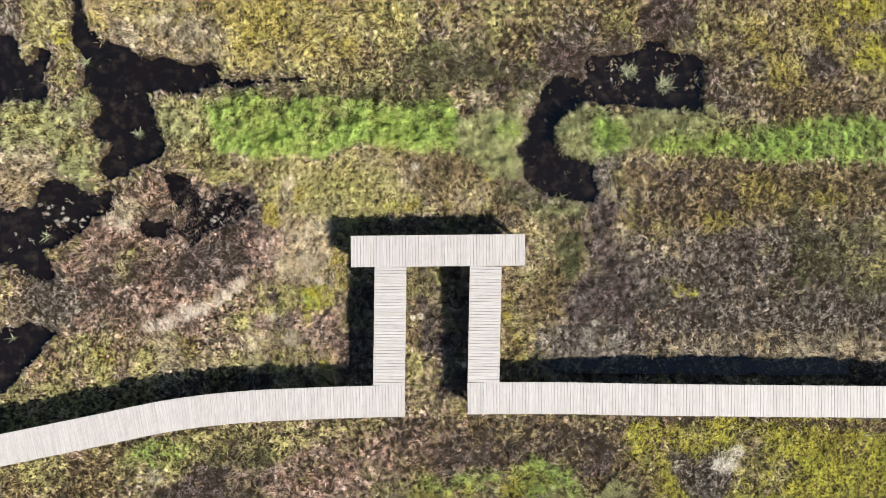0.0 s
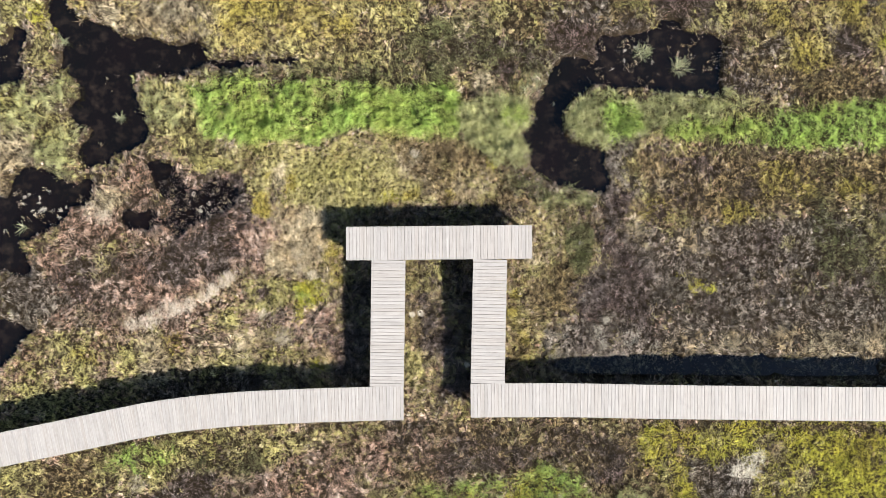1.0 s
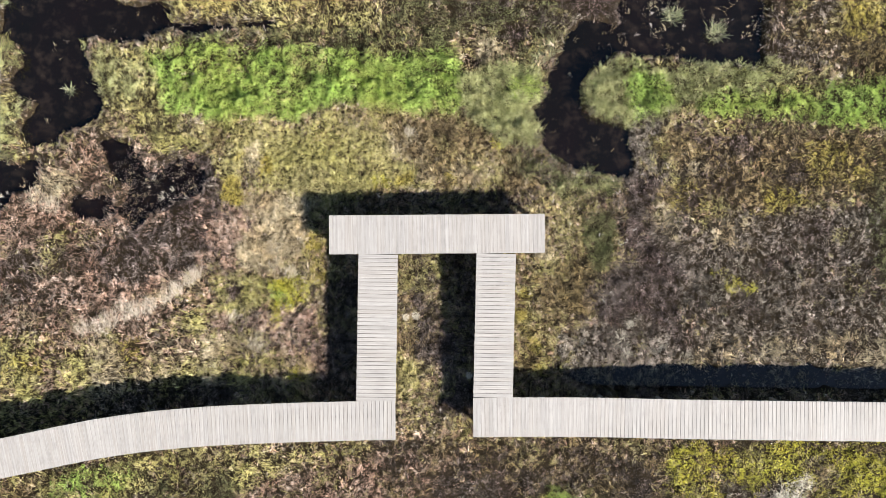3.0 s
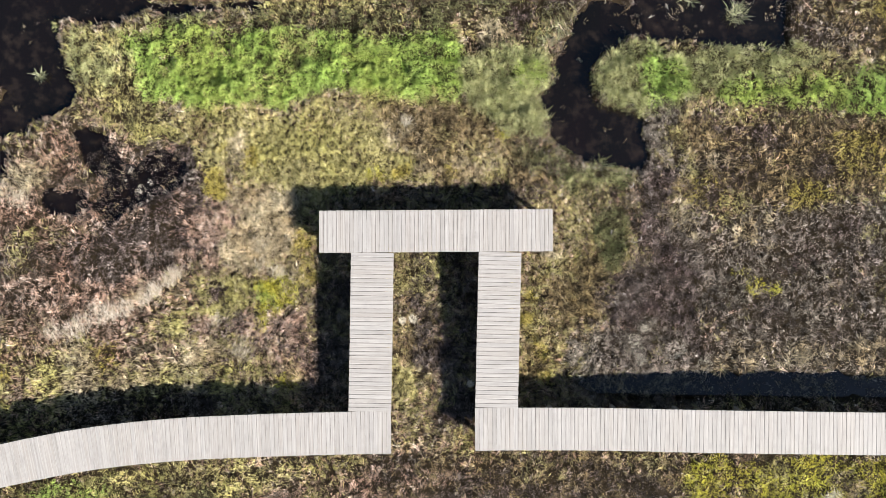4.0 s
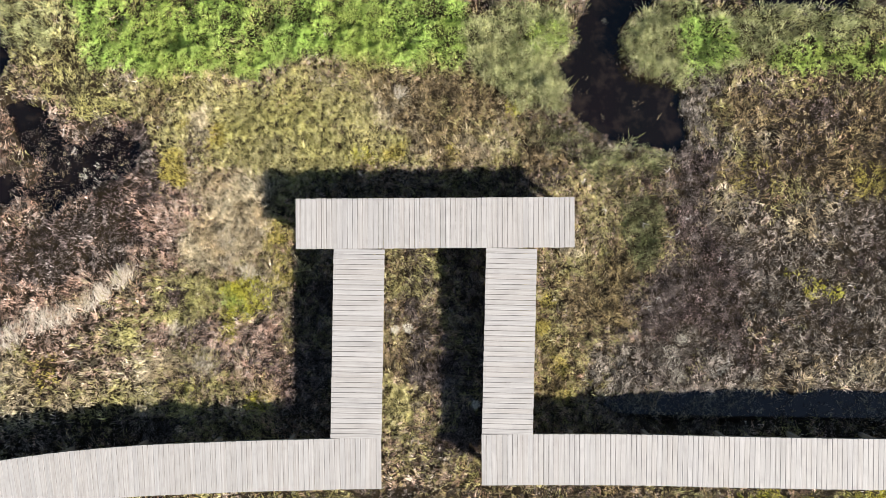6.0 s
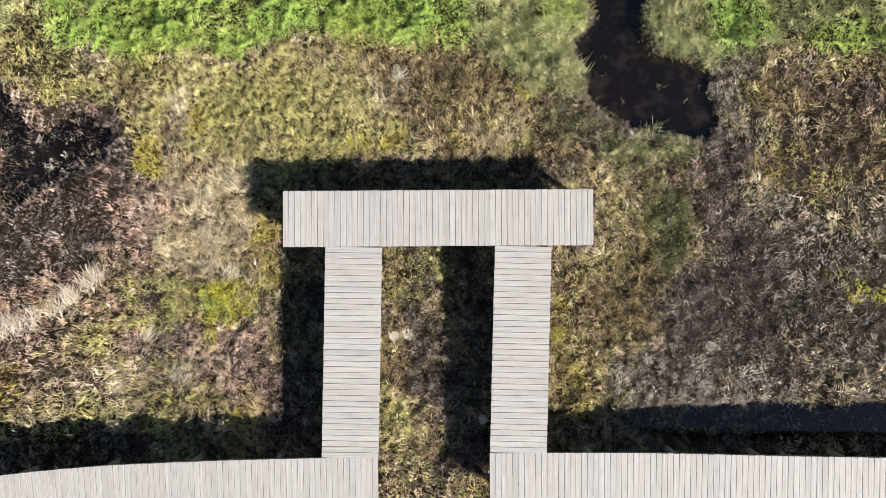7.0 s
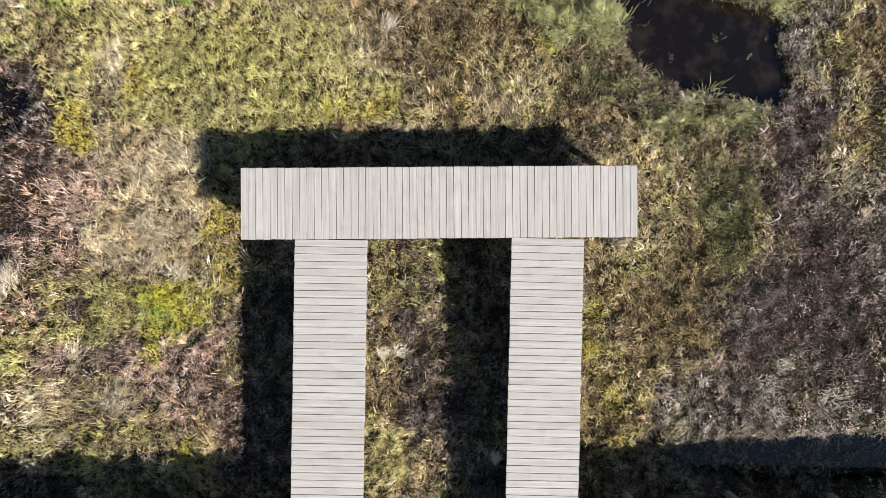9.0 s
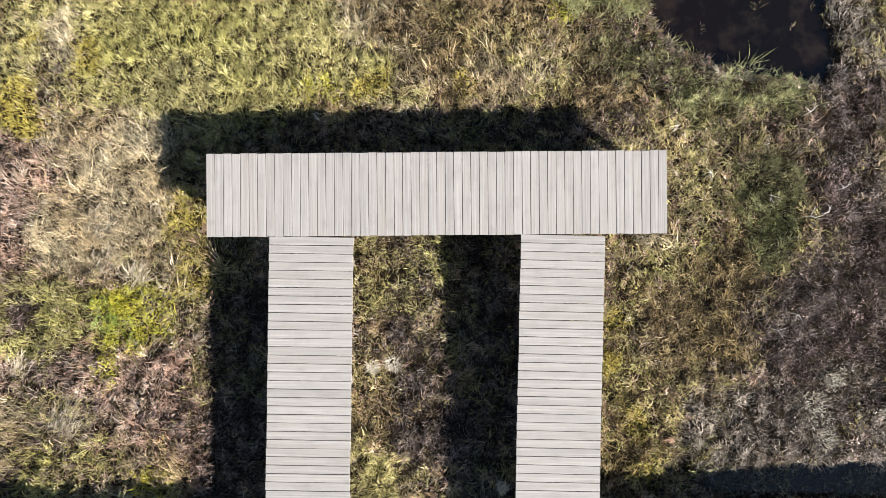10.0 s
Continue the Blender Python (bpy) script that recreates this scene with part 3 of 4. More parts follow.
def noise_node(n, l, scale, detail=4, vector=None, rough=0.55):
    t = n.new("ShaderNodeTexNoise")
    t.inputs["Scale"].default_value, t.inputs["Detail"].default_value, t.inputs["Roughness"].default_value = scale, detail, rough
    if vector is not None:
        l.new(vector, t.inputs["Vector"])
    return t.outputs["Fac"]


def stretch(n, l, x, y, z, source="Object"):
    t, m = n.new("ShaderNodeTexCoord"), n.new("ShaderNodeMapping")
    m.inputs["Scale"].default_value = (x, y, z)
    l.new(t.outputs[source], m.inputs["Vector"])
    return m.outputs["Vector"]


def add_bump(n, l, b, height, strength_, distance):
    k = n.new("ShaderNodeBump")
    k.inputs["Strength"].default_value, k.inputs["Distance"].default_value = strength_, distance
    l.new(height, k.inputs["Height"])
    l.new(k.outputs["Normal"], b.inputs["Normal"])


def growth_material(name, colours, patch=(1, 1, 1), patch_size=0.5, clear=0.25, rough=0.6, tone_shade=1.0):
    """Blades: each its own tone, drifting in patches, sun and shade among the tufts put into the colour, and a little
    light coming through.
    """
    m, n, l, b = material(name, rough)
    g = n.new("ShaderNodeNewGeometry")
    even = [sum(c[k] for c in colours) / len(colours) for k in range(3)]
    colours = [tuple(0.78 * c[k] + 0.22 * even[k] for k in range(3)) for c in colours]
    kin, own = n.new("ShaderNodeAttribute"), n.new("ShaderNodeMix")
    kin.attribute_name = "kin"
    own.inputs[0].default_value = 0.5
    l.new(g.outputs["Random Per Island"], own.inputs[2])
    l.new(kin.outputs["Fac"], own.inputs[3])
    spread_out = n.new("ShaderNodeMapRange")
    spread_out.inputs[1].default_value, spread_out.inputs[2].default_value = 0.14, 0.86
    l.new(own.outputs[0], spread_out.inputs[0])
    col = ramp(n, l, spread_out.outputs[0], colours)
    drift = noise_node(n, l, patch_size, 3, g.outputs["Position"])
    d = n.new("ShaderNodeMapRange")
    d.inputs[1].default_value, d.inputs[2].default_value = 0.42, 0.62
    l.new(drift, d.inputs[0])
    col = mixed(n, l, d.outputs[0], col, mixed(n, l, 1.0, col, patch, "MULTIPLY"))
    # tuft lightness: own tone and shade among tussocks, both multiplied into the colour
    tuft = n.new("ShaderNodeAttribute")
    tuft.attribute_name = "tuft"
    col = mixed(n, l, 1.0, col, ramp(n, l, tuft.outputs["Fac"], [(1 + tone_shade * k,) * 3 for k in (-0.78, -0.46, -0.1, 0.2, 1.15)]), "MULTIPLY")
    l.new(col, b.inputs["Base Color"])
    b.inputs["Specular IOR Level"].default_value = 0.3
    t, s = n.new("ShaderNodeBsdfTranslucent"), n.new("ShaderNodeMixShader")
    l.new(col, t.inputs["Color"])
    s.inputs["Fac"].default_value = clear
    l.new(b.outputs[0], s.inputs[1])
    l.new(t.outputs[0], s.inputs[2])
    l.new(s.outputs[0], n["Material Output"].inputs["Surface"])
    return m


def make_wood(name, tones, streak):
    m, n, l, b = material(name, 0.7)
    info = n.new("ShaderNodeObjectInfo")
    base = ramp(n, l, info.outputs["Random"], tones)
    off = n.new("ShaderNodeVectorMath")
    off.operation = "MULTIPLY_ADD"
    l.new(stretch(n, l, 1, 1, 1), off.inputs[0])
    off.inputs[1].default_value = (1, 1, 1)
    sh = n.new("ShaderNodeCombineXYZ")
    mul = n.new("ShaderNodeMath")
    mul.operation = "MULTIPLY"
    mul.inputs[1].default_value = 37.0
    l.new(info.outputs["Random"], mul.inputs[0])
    for k in range(3):
        l.new(mul.outputs[0], sh.inputs[k])
    l.new(sh.outputs[0], off.inputs[2])

    def grain(sx, sy, scale, detail):
        mp = n.new("ShaderNodeMapping")
        mp.inputs["Scale"].default_value = (sx, sy, sx)
        l.new(off.outputs[0], mp.inputs["Vector"])
        return noise_node(n, l, scale, detail, mp.outputs["Vector"])
    band = grain(46, 0.5, 1.0, 3)
    fine = grain(210, 1.6, 1.0, 3)
    stain = grain(2.2, 1.6, 1.6, 4)
    c = mixed(n, l, ramp(n, l, band, [(0, 0, 0), (0, 0, 0), (0.25,) * 3, (0.9,) * 3, (1, 1, 1)]), base, streak)
    c = mixed(n, l, 0.42, c, ramp(n, l, fine, [(0.1, 0.09, 0.08), (0.5, 0.48, 0.45), (0.9, 0.88, 0.85)]), "OVERLAY")
    c = mixed(n, l, ramp(n, l, stain, [(0, 0, 0), (0, 0, 0), (0, 0, 0), (0.35,) * 3, (0.6,) * 3]), c, (0.22, 0.205, 0.19))
    l.new(c, b.inputs["Base Color"])
    b.inputs["Specular IOR Level"].default_value = 0.35
    add_bump(n, l, b, grain(120, 1.0, 1.0, 2), 0.35, 0.003)
    return m


deck_wood = make_wood("weathered_deck_wood", [(0.290, 0.277, 0.263), (0.345, 0.320, 0.296), (0.302, 0.289, 0.279), (0.362, 0.345, 0.330), (0.325, 0.300, 0.278), (0.350, 0.337, 0.326)], (0.508, 0.489, 0.470))
frame_wood = make_wood("weathered_frame_wood", [(0.20, 0.17, 0.14), (0.26, 0.22, 0.18)], (0.32, 0.28, 0.23))

peat, n, l, b = material("wet_peat", 0.85)
pos = n.new("ShaderNodeNewGeometry").outputs["Position"]
c1 = ramp(n, l, noise_node(n, l, 1.1, 6, pos, 0.65), [(0.010, 0.007, 0.005), (0.025, 0.018, 0.011), (0.048, 0.035, 0.020), (0.085, 0.066, 0.034)])
c2 = ramp(n, l, noise_node(n, l, 14, 4, pos), [(0.3, 0.3, 0.3), (0.7, 0.7, 0.7), (1.3, 1.2, 1.0)])
c3 = ramp(n, l, noise_node(n, l, 0.12, 8, pos, 0.7), [(0.05, 0.038, 0.022), (0.10, 0.08, 0.042), (0.15, 0.125, 0.062), (0.13, 0.125, 0.055), (0.19, 0.15, 0.085)])
c3 = mixed(n, l, 0.7, c3, ramp(n, l, noise_node(n, l, 2.2, 8, pos, 0.75), [(0.25,) * 3, (0.5,) * 3, (1.2,) * 3, (1.6,) * 3]), "MULTIPLY")
apart = n.new("ShaderNodeSeparateXYZ")
l.new(pos, apart.inputs[0])
far = []
for axis, half in (("X", 23.5), ("Y", 13.4)):
    q = n.new("ShaderNodeMath")
    q.operation, q.inputs[1].default_value = "DIVIDE", half
    l.new(apart.outputs[axis], q.inputs[0])
    a = n.new("ShaderNodeMath")
    a.operation = "ABSOLUTE"
    l.new(q.outputs[0], a.inputs[0])
    far.append(a.outputs[0])
span = n.new("ShaderNodeMath")
span.operation = "MAXIMUM"
l.new(far[0], span.inputs[0])
l.new(far[1], span.inputs[1])
grown = n.new("ShaderNodeMapRange")
grown.inputs[1].default_value, grown.inputs[2].default_value = 0.99, 1.45
l.new(span.outputs[0], grown.inputs[0])
near_peat = mixed(n, l, 1.0, c1, c2, "MULTIPLY")
l.new(mixed(n, l, grown.outputs[0], near_peat, c3), b.inputs["Base Color"])
b.inputs["Specular IOR Level"].default_value = 0.06
add_bump(n, l, b, noise_node(n, l, 25, 5, pos), 0.8, 0.03)

bog_water, n, l, b = material("bog_water", 0.06)
pos = n.new("ShaderNodeNewGeometry").outputs["Position"]
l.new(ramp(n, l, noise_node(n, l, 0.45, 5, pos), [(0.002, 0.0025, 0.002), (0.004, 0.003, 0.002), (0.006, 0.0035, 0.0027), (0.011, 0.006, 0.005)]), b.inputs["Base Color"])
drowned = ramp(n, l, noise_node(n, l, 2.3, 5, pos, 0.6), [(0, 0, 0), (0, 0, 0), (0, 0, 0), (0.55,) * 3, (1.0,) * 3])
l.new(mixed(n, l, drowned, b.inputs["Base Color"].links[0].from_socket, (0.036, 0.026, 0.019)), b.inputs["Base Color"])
add_bump(n, l, b, noise_node(n, l, 6, 3, pos), 0.12, 0.01)

GROWTH = {
    # name: colours of the single blades, patch tint
    "olive_grass": ([(0.232, 0.199, 0.081), (0.405, 0.354, 0.139), (0.548, 0.488, 0.199), (0.455, 0.419, 0.153), (0.815, 0.732, 0.465)], (0.94, 0.97, 0.78)),
    "green_herbs": ([(0.140, 0.242, 0.045), (0.266, 0.418, 0.078), (0.378, 0.545, 0.104), (0.476, 0.620, 0.140), (0.610, 0.690, 0.250)], (1.06, 0.95, 0.95)),
    "reeds": ([(0.20, 0.204, 0.088), (0.355, 0.358, 0.152), (0.48, 0.478, 0.215), (0.65, 0.63, 0.365), (0.45, 0.465, 0.17)], (0.97, 1.0, 0.95)),
    "shrub": ([(0.08, 0.08, 0.035), (0.155, 0.152, 0.065), (0.23, 0.225, 0.095), (0.36, 0.34, 0.17), (0.22, 0.19, 0.10)], (0.82, 0.9, 0.8)),
    "yellow_grass": ([(0.340, 0.278, 0.100), (0.520, 0.432, 0.155), (0.640, 0.545, 0.215), (0.500, 0.452, 0.165), (0.810, 0.720, 0.470)], (0.98, 0.92, 0.68)),
    "ochre_grass": ([(0.30, 0.235, 0.045), (0.47, 0.385, 0.075), (0.58, 0.48, 0.11), (0.48, 0.425, 0.09), (0.74, 0.63, 0.30)], (0.94, 0.94, 0.8)),
    "straw_grass": ([(0.210, 0.168, 0.100), (0.420, 0.342, 0.220), (0.600, 0.505, 0.345), (0.400, 0.345, 0.185), (0.882, 0.790, 0.610)], (0.93, 0.84, 0.72)),
    "brown_sedge": ([(0.112, 0.063, 0.048), (0.298, 0.186, 0.136), (0.478, 0.313, 0.228), (0.665, 0.492, 0.380), (0.910, 0.825, 0.730)], (0.89, 0.80, 0.74)),
    "grey_sedge": ([(0.074, 0.059, 0.049), (0.181, 0.146, 0.118), (0.296, 0.244, 0.197), (0.436, 0.364, 0.300), (0.865, 0.765, 0.690)], (0.86, 0.89, 0.85)),
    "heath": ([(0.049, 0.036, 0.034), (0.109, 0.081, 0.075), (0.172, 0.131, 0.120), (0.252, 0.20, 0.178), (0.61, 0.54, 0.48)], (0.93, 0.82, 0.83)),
    "moss": ([(0.43, 0.42, 0.034), (0.62, 0.595, 0.050), (0.73, 0.69, 0.066), (0.60, 0.61, 0.072), (0.80, 0.73, 0.24)], (0.94, 0.88, 0.8)),
    "rusty_sedge": ([(0.088, 0.058, 0.031), (0.214, 0.148, 0.073), (0.335, 0.237, 0.115), (0.302, 0.242, 0.098), (0.720, 0.585, 0.405)], (0.95, 0.96, 0.82)),
}
LABELS = {
    "olive_grass": ("matted olive and brown autumn bog grass", "grass"),
    "green_herbs": ("lush bright green leafy marsh plants in lumpy cushions", "marsh plants"),
    "reeds": ("pale grey-green reeds leaning over the pool edges", "reeds"),
    "shrub": ("dark green low bog myrtle scrub", "scrub"),
    "yellow_grass": ("ochre and yellow moor grass in autumn colour", "grass"),
    "ochre_grass": ("short golden ochre grass in autumn colour", "grass"),
    "straw_grass": ("bleached straw-coloured grass lying in swathes", "grass"),
    "brown_sedge": ("reddish brown dry sedge with pale flecks", "sedge"),
    "grey_sedge": ("dark grey-brown withered sedge with silvery tips", "sedge"),
    "heath": ("dark purple-brown withered heath scrub, also laid to deepen the boardwalk shadows", "heath"),
    "moss": ("bright yellow-green bog moss and short grass", "moss"),
    "rusty_sedge": ("rust-brown and ochre withered sedge", "sedge"),
}


# ---------------------------------------------------------------- ground and water
def link_mesh(name, verts, faces, mat, smooth=False):
    me = bpy.data.meshes.new(name)
    me.from_pydata(verts, [], faces)
    if smooth:
        me.polygons.foreach_set("use_smooth", np.ones(len(me.polygons), bool))
    me.materials.append(mat)
    return new(name, me)


def spread(dense, pitch, far):
    inner = np.arange(-dense, dense + pitch / 2, pitch)
    out, d, x = [], pitch, dense
    while x < far:
        d *= 1.35
        x += d
        out.append(x)
    return np.concatenate([-np.array(out[::-1]), inner, np.array(out)])


gx, gy = spread(25.0, 0.12, 3000), spread(14.5, 0.12, 3000)
GX, GY = np.meshgrid(gx, gy)
GZ = ground_z(GX, GY)
idx = np.arange(GX.size).reshape(GX.shape)
quads = np.stack([idx[:-1, :-1], idx[:-1, 1:], idx[1:, 1:], idx[1:, :-1]], -1).reshape(-1, 4)
tagged(link_mesh("ground", np.stack([GX, GY, GZ], -1).reshape(-1, 3), quads, peat, True),
       "dark wet peat ground of the bog under the growth", "ground", kind="structure")
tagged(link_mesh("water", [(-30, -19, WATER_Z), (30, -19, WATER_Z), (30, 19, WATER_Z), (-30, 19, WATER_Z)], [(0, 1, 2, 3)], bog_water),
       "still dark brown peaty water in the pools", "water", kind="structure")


# ---------------------------------------------------------------- boardwalk
DECK_Z, BOARD_T, WIDTH, PITCH = 1.0, 0.036, 1.5, 0.1519


def part(name, bm, mat, parent, label=""):
    me = bpy.data.meshes.new(name)
    bm.to_mesh(me)
    bm.free()
    me.materials.append(mat)
    ob = new(name, me)
    ob.parent = parent
    if label:
        ob["label"] = label
    return ob


def beam_mesh(sx, sy, sz, bevel=0.004):
    bm = bmesh.new()
    bmesh.ops.create_cube(bm, size=1)
    bmesh.ops.scale(bm, vec=(sx, sy, sz), verts=bm.verts)
    if bevel:
        bmesh.ops.bevel(bm, geom=bm.edges[:], offset=bevel, segments=1, affect="EDGES")
    return bm


def board_mesh(k, width=WIDTH):
    bm = beam_mesh(PITCH - (0.008, 0.010, 0.007, 0.012)[k], width, BOARD_T, 0.003)
    me = bpy.data.meshes.new("board")
    bm.to_mesh(me)
    bm.free()
    me.materials.append(deck_wood)
    return me


BOARDS = [board_mesh(k) for k in range(4)]
SHORT_BOARDS = [board_mesh(k, 1.482) for k in range(4)]
rng = random.Random(4)


def lay_board(parent, x, y, angle, gap_k=None, boards=BOARDS):
    """angle: the way the walk runs there, in degrees."""
    ob = new("board", boards[rng.choice((0, 0, 1, 2)) if gap_k is None else gap_k])
    ob.parent = parent
    out = rng.uniform(-0.005, 0.005)
    a = radians(angle)
    ob.matrix_basis = pose(x - out * math.sin(a), y + out * math.cos(a), DECK_Z - BOARD_T / 2 + rng.uniform(-0.002, 0.002),
                           rng.uniform(-0.1, 0.1), rng.uniform(-0.5, 0.5), angle + rng.uniform(-0.12, 0.12))
    return ob


def stringer(parent, a, b, off):
    """A lengthwise beam under the boards from a to b, moved aside by off."""
    (ax, ay), (bx, by) = a, b
    d, ang = math.hypot(bx - ax, by - ay), math.atan2(by - ay, bx - ax)
    ob = part("joist", beam_mesh(d, 0.06, 0.17), frame_wood, parent)
    ob.matrix_basis = pose((ax + bx) / 2 - off * math.sin(ang), (ay + by) / 2 + off * math.cos(ang), DECK_Z - BOARD_T - 0.088, 0, 0, math.degrees(ang))


def support(parent, x, y, ang):
    """Two posts with a cross beam between them."""
    ob = part("cross_beam", beam_mesh(0.07, WIDTH - 0.08, 0.15), frame_wood, parent)
    ob.matrix_basis = pose(x, y, DECK_Z - BOARD_T - 0.25, 0, 0, ang)
    a = radians(ang)
    for s in (-0.58, 0.58):
        ob = part("post", beam_mesh(0.12, 0.12, 1.25), frame_wood, parent)
        px, py = x - s * math.sin(a) + 0.10 * math.cos(a), y + s * math.cos(a) + 0.10 * math.sin(a)
        ob.matrix_basis = pose(px, py, DECK_Z - BOARD_T - 0.18 - 0.625, 0, 0, ang)


def curve_through(points, pitch):
    """Places and headings at even steps along a smooth line through the points."""
    p = np.array([2 * np.array(points[0]) - points[1], *points, 2 * np.array(points[-1]) - points[-2]])
    line = []
    for k in range(1, len(p) - 2):
        for u in np.linspace(0, 1, 60, endpoint=False):
            a, b, c, d = p[k - 1:k + 3]
            line.append(0.5 * (2 * b + (c - a) * u + (2 * a - 5 * b + 4 * c - d) * u * u + (3 * b - a - 3 * c + d) * u ** 3))
    line = np.array(line + [p[-2]])
    s = np.concatenate([[0], np.cumsum(np.hypot(*np.diff(line, axis=0).T))])
    count = round(s[-1] / pitch)
    at = (np.arange(count) + 0.5) * s[-1] / count
    x, y = np.interp(at, s, line[:, 0]), np.interp(at, s, line[:, 1])
    return x, y, np.degrees(np.unwrap(np.arctan2(np.gradient(y), np.gradient(x))))


def walkway(name, label, points, every=2.4, gap_k=None, boards=BOARDS):
    root = new(name)
    root.location = (points[0][0], points[0][1], 0)
    tagged(root, label, "boardwalk")
    home = Matrix.Translation(root.location).inverted()
    xs, ys, angs = curve_through(points, PITCH)
    for x, y, a in zip(xs, ys, angs):
        lay_board(root, x, y, a, gap_k if rng.random() < 0.7 else None, boards)
    stepn = int(every / PITCH)
    stops = list(range(2, len(xs) - 2, stepn)) + [len(xs) - 3]
    for i, j in zip(stops, stops[1:]):
        for off in (-0.68, 0.0, 0.68):
            stringer(root, (xs[i], ys[i]), (xs[j], ys[j]), off)
    for i in stops:
        support(root, xs[i], ys[i], angs[i])
    for ob in root.children:
        ob.matrix_basis = home @ ob.matrix_basis
    return root


walkway("viewing_platform", "weathered grey timber viewing platform raised over the bog", [(-4.265, -0.034), (-0.2, -0.031), (3.95, -0.029)], boards=SHORT_BOARDS)
walkway("footbridge", "weathered grey timber walkway leading onto the platform", [(-2.40, -0.785), (-2.46, -3.6), (-2.525, -6.37)], gap_k=3)
walkway("footbridge", "weathered grey timber walkway leading off the platform", [(2.09, -0.785), (2.01, -3.5), (1.93, -6.26)], gap_k=1)
walkway("boardwalk", "long weathered grey plank boardwalk bending gently across the bog",
        [(-1.78, -7.10), (-3.25, -7.11), (-6.96, -7.20), (-10.0, -7.355), (-12.98, -7.705), (-16.24, -8.34), (-20.72, -9.22), (-26.0, -10.25)])
walkway("boardwalk", "long straight weathered grey plank boardwalk across the bog",
        [(1.17, -7.01), (2.68, -7.01), (5.77, -7.04), (9.23, -7.135), (13.22, -7.22), (20.89, -7.36), (26.5, -7.44)])


# ---------------------------------------------------------------- growth
gen = np.random.default_rng(7)
VIEW = (-23.5, 22.5, -12.8, 13.2)


def under_deck(x, y):
    """Well under the boards, where nothing is seen."""
    hit = (np.abs(x + 0.16) < 3.9) & (np.abs(y + 0.02) < 0.5)
    for cx, cy0 in ((-2.46, 0), (2.0, 0)):
        hit |= (np.abs(x - cx) < 0.45) & (y < 0) & (y > -7)
    lefty = np.interp(x, [-23, -20.7, -16.24, -12.98, -10, -6.96, -1.8], [-9.7, -9.24, -8.38, -7.78, -7.44, -7.26, -7.13])
    hit |= (x < -1.9) & (np.abs(y - lefty) < 0.5)
    righty = np.interp(x, [1.2, 5.77, 9.23, 13.2, 21], [-7.04, -7.09, -7.21, -7.29, -7.38])
    hit |= (x > 1.4) & (np.abs(y - righty) < 0.5)
    return hit


def blades_mesh(name, root, az, length, width, lean0, lean1, tuft, kin, mat):
    """Each blade a bent, tapering strip folded across its middle. All arguments one value a blade."""
    n_ = len(az)
    dx, dy = np.cos(az), np.sin(az)
    half = length / 2
    mid = root + np.stack([dx * np.sin(lean0) * half, dy * np.sin(lean0) * half, np.cos(lean0) * half], -1)
    tip = mid + np.stack([dx * np.sin(lean1) * half, dy * np.sin(lean1) * half, np.cos(lean1) * half], -1)
    tw = gen.normal(0, 0.5, n_)
    side = np.stack([-dy * np.cos(tw), dx * np.cos(tw), np.sin(tw)], -1) * (width / 2)[:, None]
    v = np.empty((n_, 4, 3), np.float32)
    v[:, 0], v[:, 1], v[:, 2], v[:, 3] = root, mid + side, mid - side, tip
    base = (np.arange(n_) * 4)[:, None]
    loops = (base + np.array([0, 1, 2, 2, 1, 3])).astype(np.int32).ravel()
    me = bpy.data.meshes.new(name)
    me.vertices.add(n_ * 4)
    me.vertices.foreach_set("co", v.ravel())
    me.loops.add(n_ * 6)
    me.loops.foreach_set("vertex_index", loops)
    me.polygons.add(n_ * 2)
    me.polygons.foreach_set("loop_start", np.arange(0, n_ * 6, 3, dtype=np.int32))
    me.update(calc_edges=True)
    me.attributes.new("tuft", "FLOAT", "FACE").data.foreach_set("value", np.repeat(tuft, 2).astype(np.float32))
    me.attributes.new("kin", "FLOAT", "FACE").data.foreach_set("value", np.repeat(kin, 2).astype(np.float32))
    me.materials.append(mat)
    return new(name, me)


# kind: blades a tuft, tuft radius, length, width, lean at the foot, lean at the tip, lift, spread of the direction
HABIT = {
    "olive_grass": (7, 0.045, 0.15, 0.013, 30, 75, 0.06, 0.8),
    "green_herbs": (16, 0.085, 0.085, 0.0145, 50, 80, 0.60, 3.1),
    "reeds": (13, 0.06, 0.20, 0.0095, 25, 65, 0.48, 2.2),
    "shrub": (9, 0.07, 0.11, 0.015, 35, 70, 0.30, 3.1),
    "yellow_grass": (8, 0.05, 0.15, 0.013, 30, 76, 0.07, 0.8),
    "ochre_grass": (9, 0.055, 0.11, 0.013, 32, 76, 0.07, 1.2),
    "straw_grass": (8, 0.045, 0.20, 0.012, 45, 86, 0.06, 0.6),
    "brown_sedge": (8, 0.045, 0.14, 0.013, 32, 80, 0.07, 0.9),
    "grey_sedge": (7, 0.04, 0.12, 0.012, 30, 78, 0.06, 1.1),
    "moss": (12, 0.07, 0.075, 0.0145, 40, 80, 0.16, 3.1),
    "rusty_sedge": (7, 0.04, 0.14, 0.013, 32, 78, 0.06, 1.1),
    "heath": (8, 0.055, 0.10, 0.012, 30, 65, 0.14, 2.5),
}
# how far tone and shade are put into each kind's tuft colour
TONE_SHADE = {"green_herbs": 0.5, "moss": 0.45, "reeds": 0.5, "yellow_grass": 0.5, "ochre_grass": 0.55, "olive_grass": 0.68, "straw_grass": 0.95, "shrub": 0.7}
KINDS = list(HABIT)
N_OUT, N_IN, N_RING = 143000, 113000, 14000


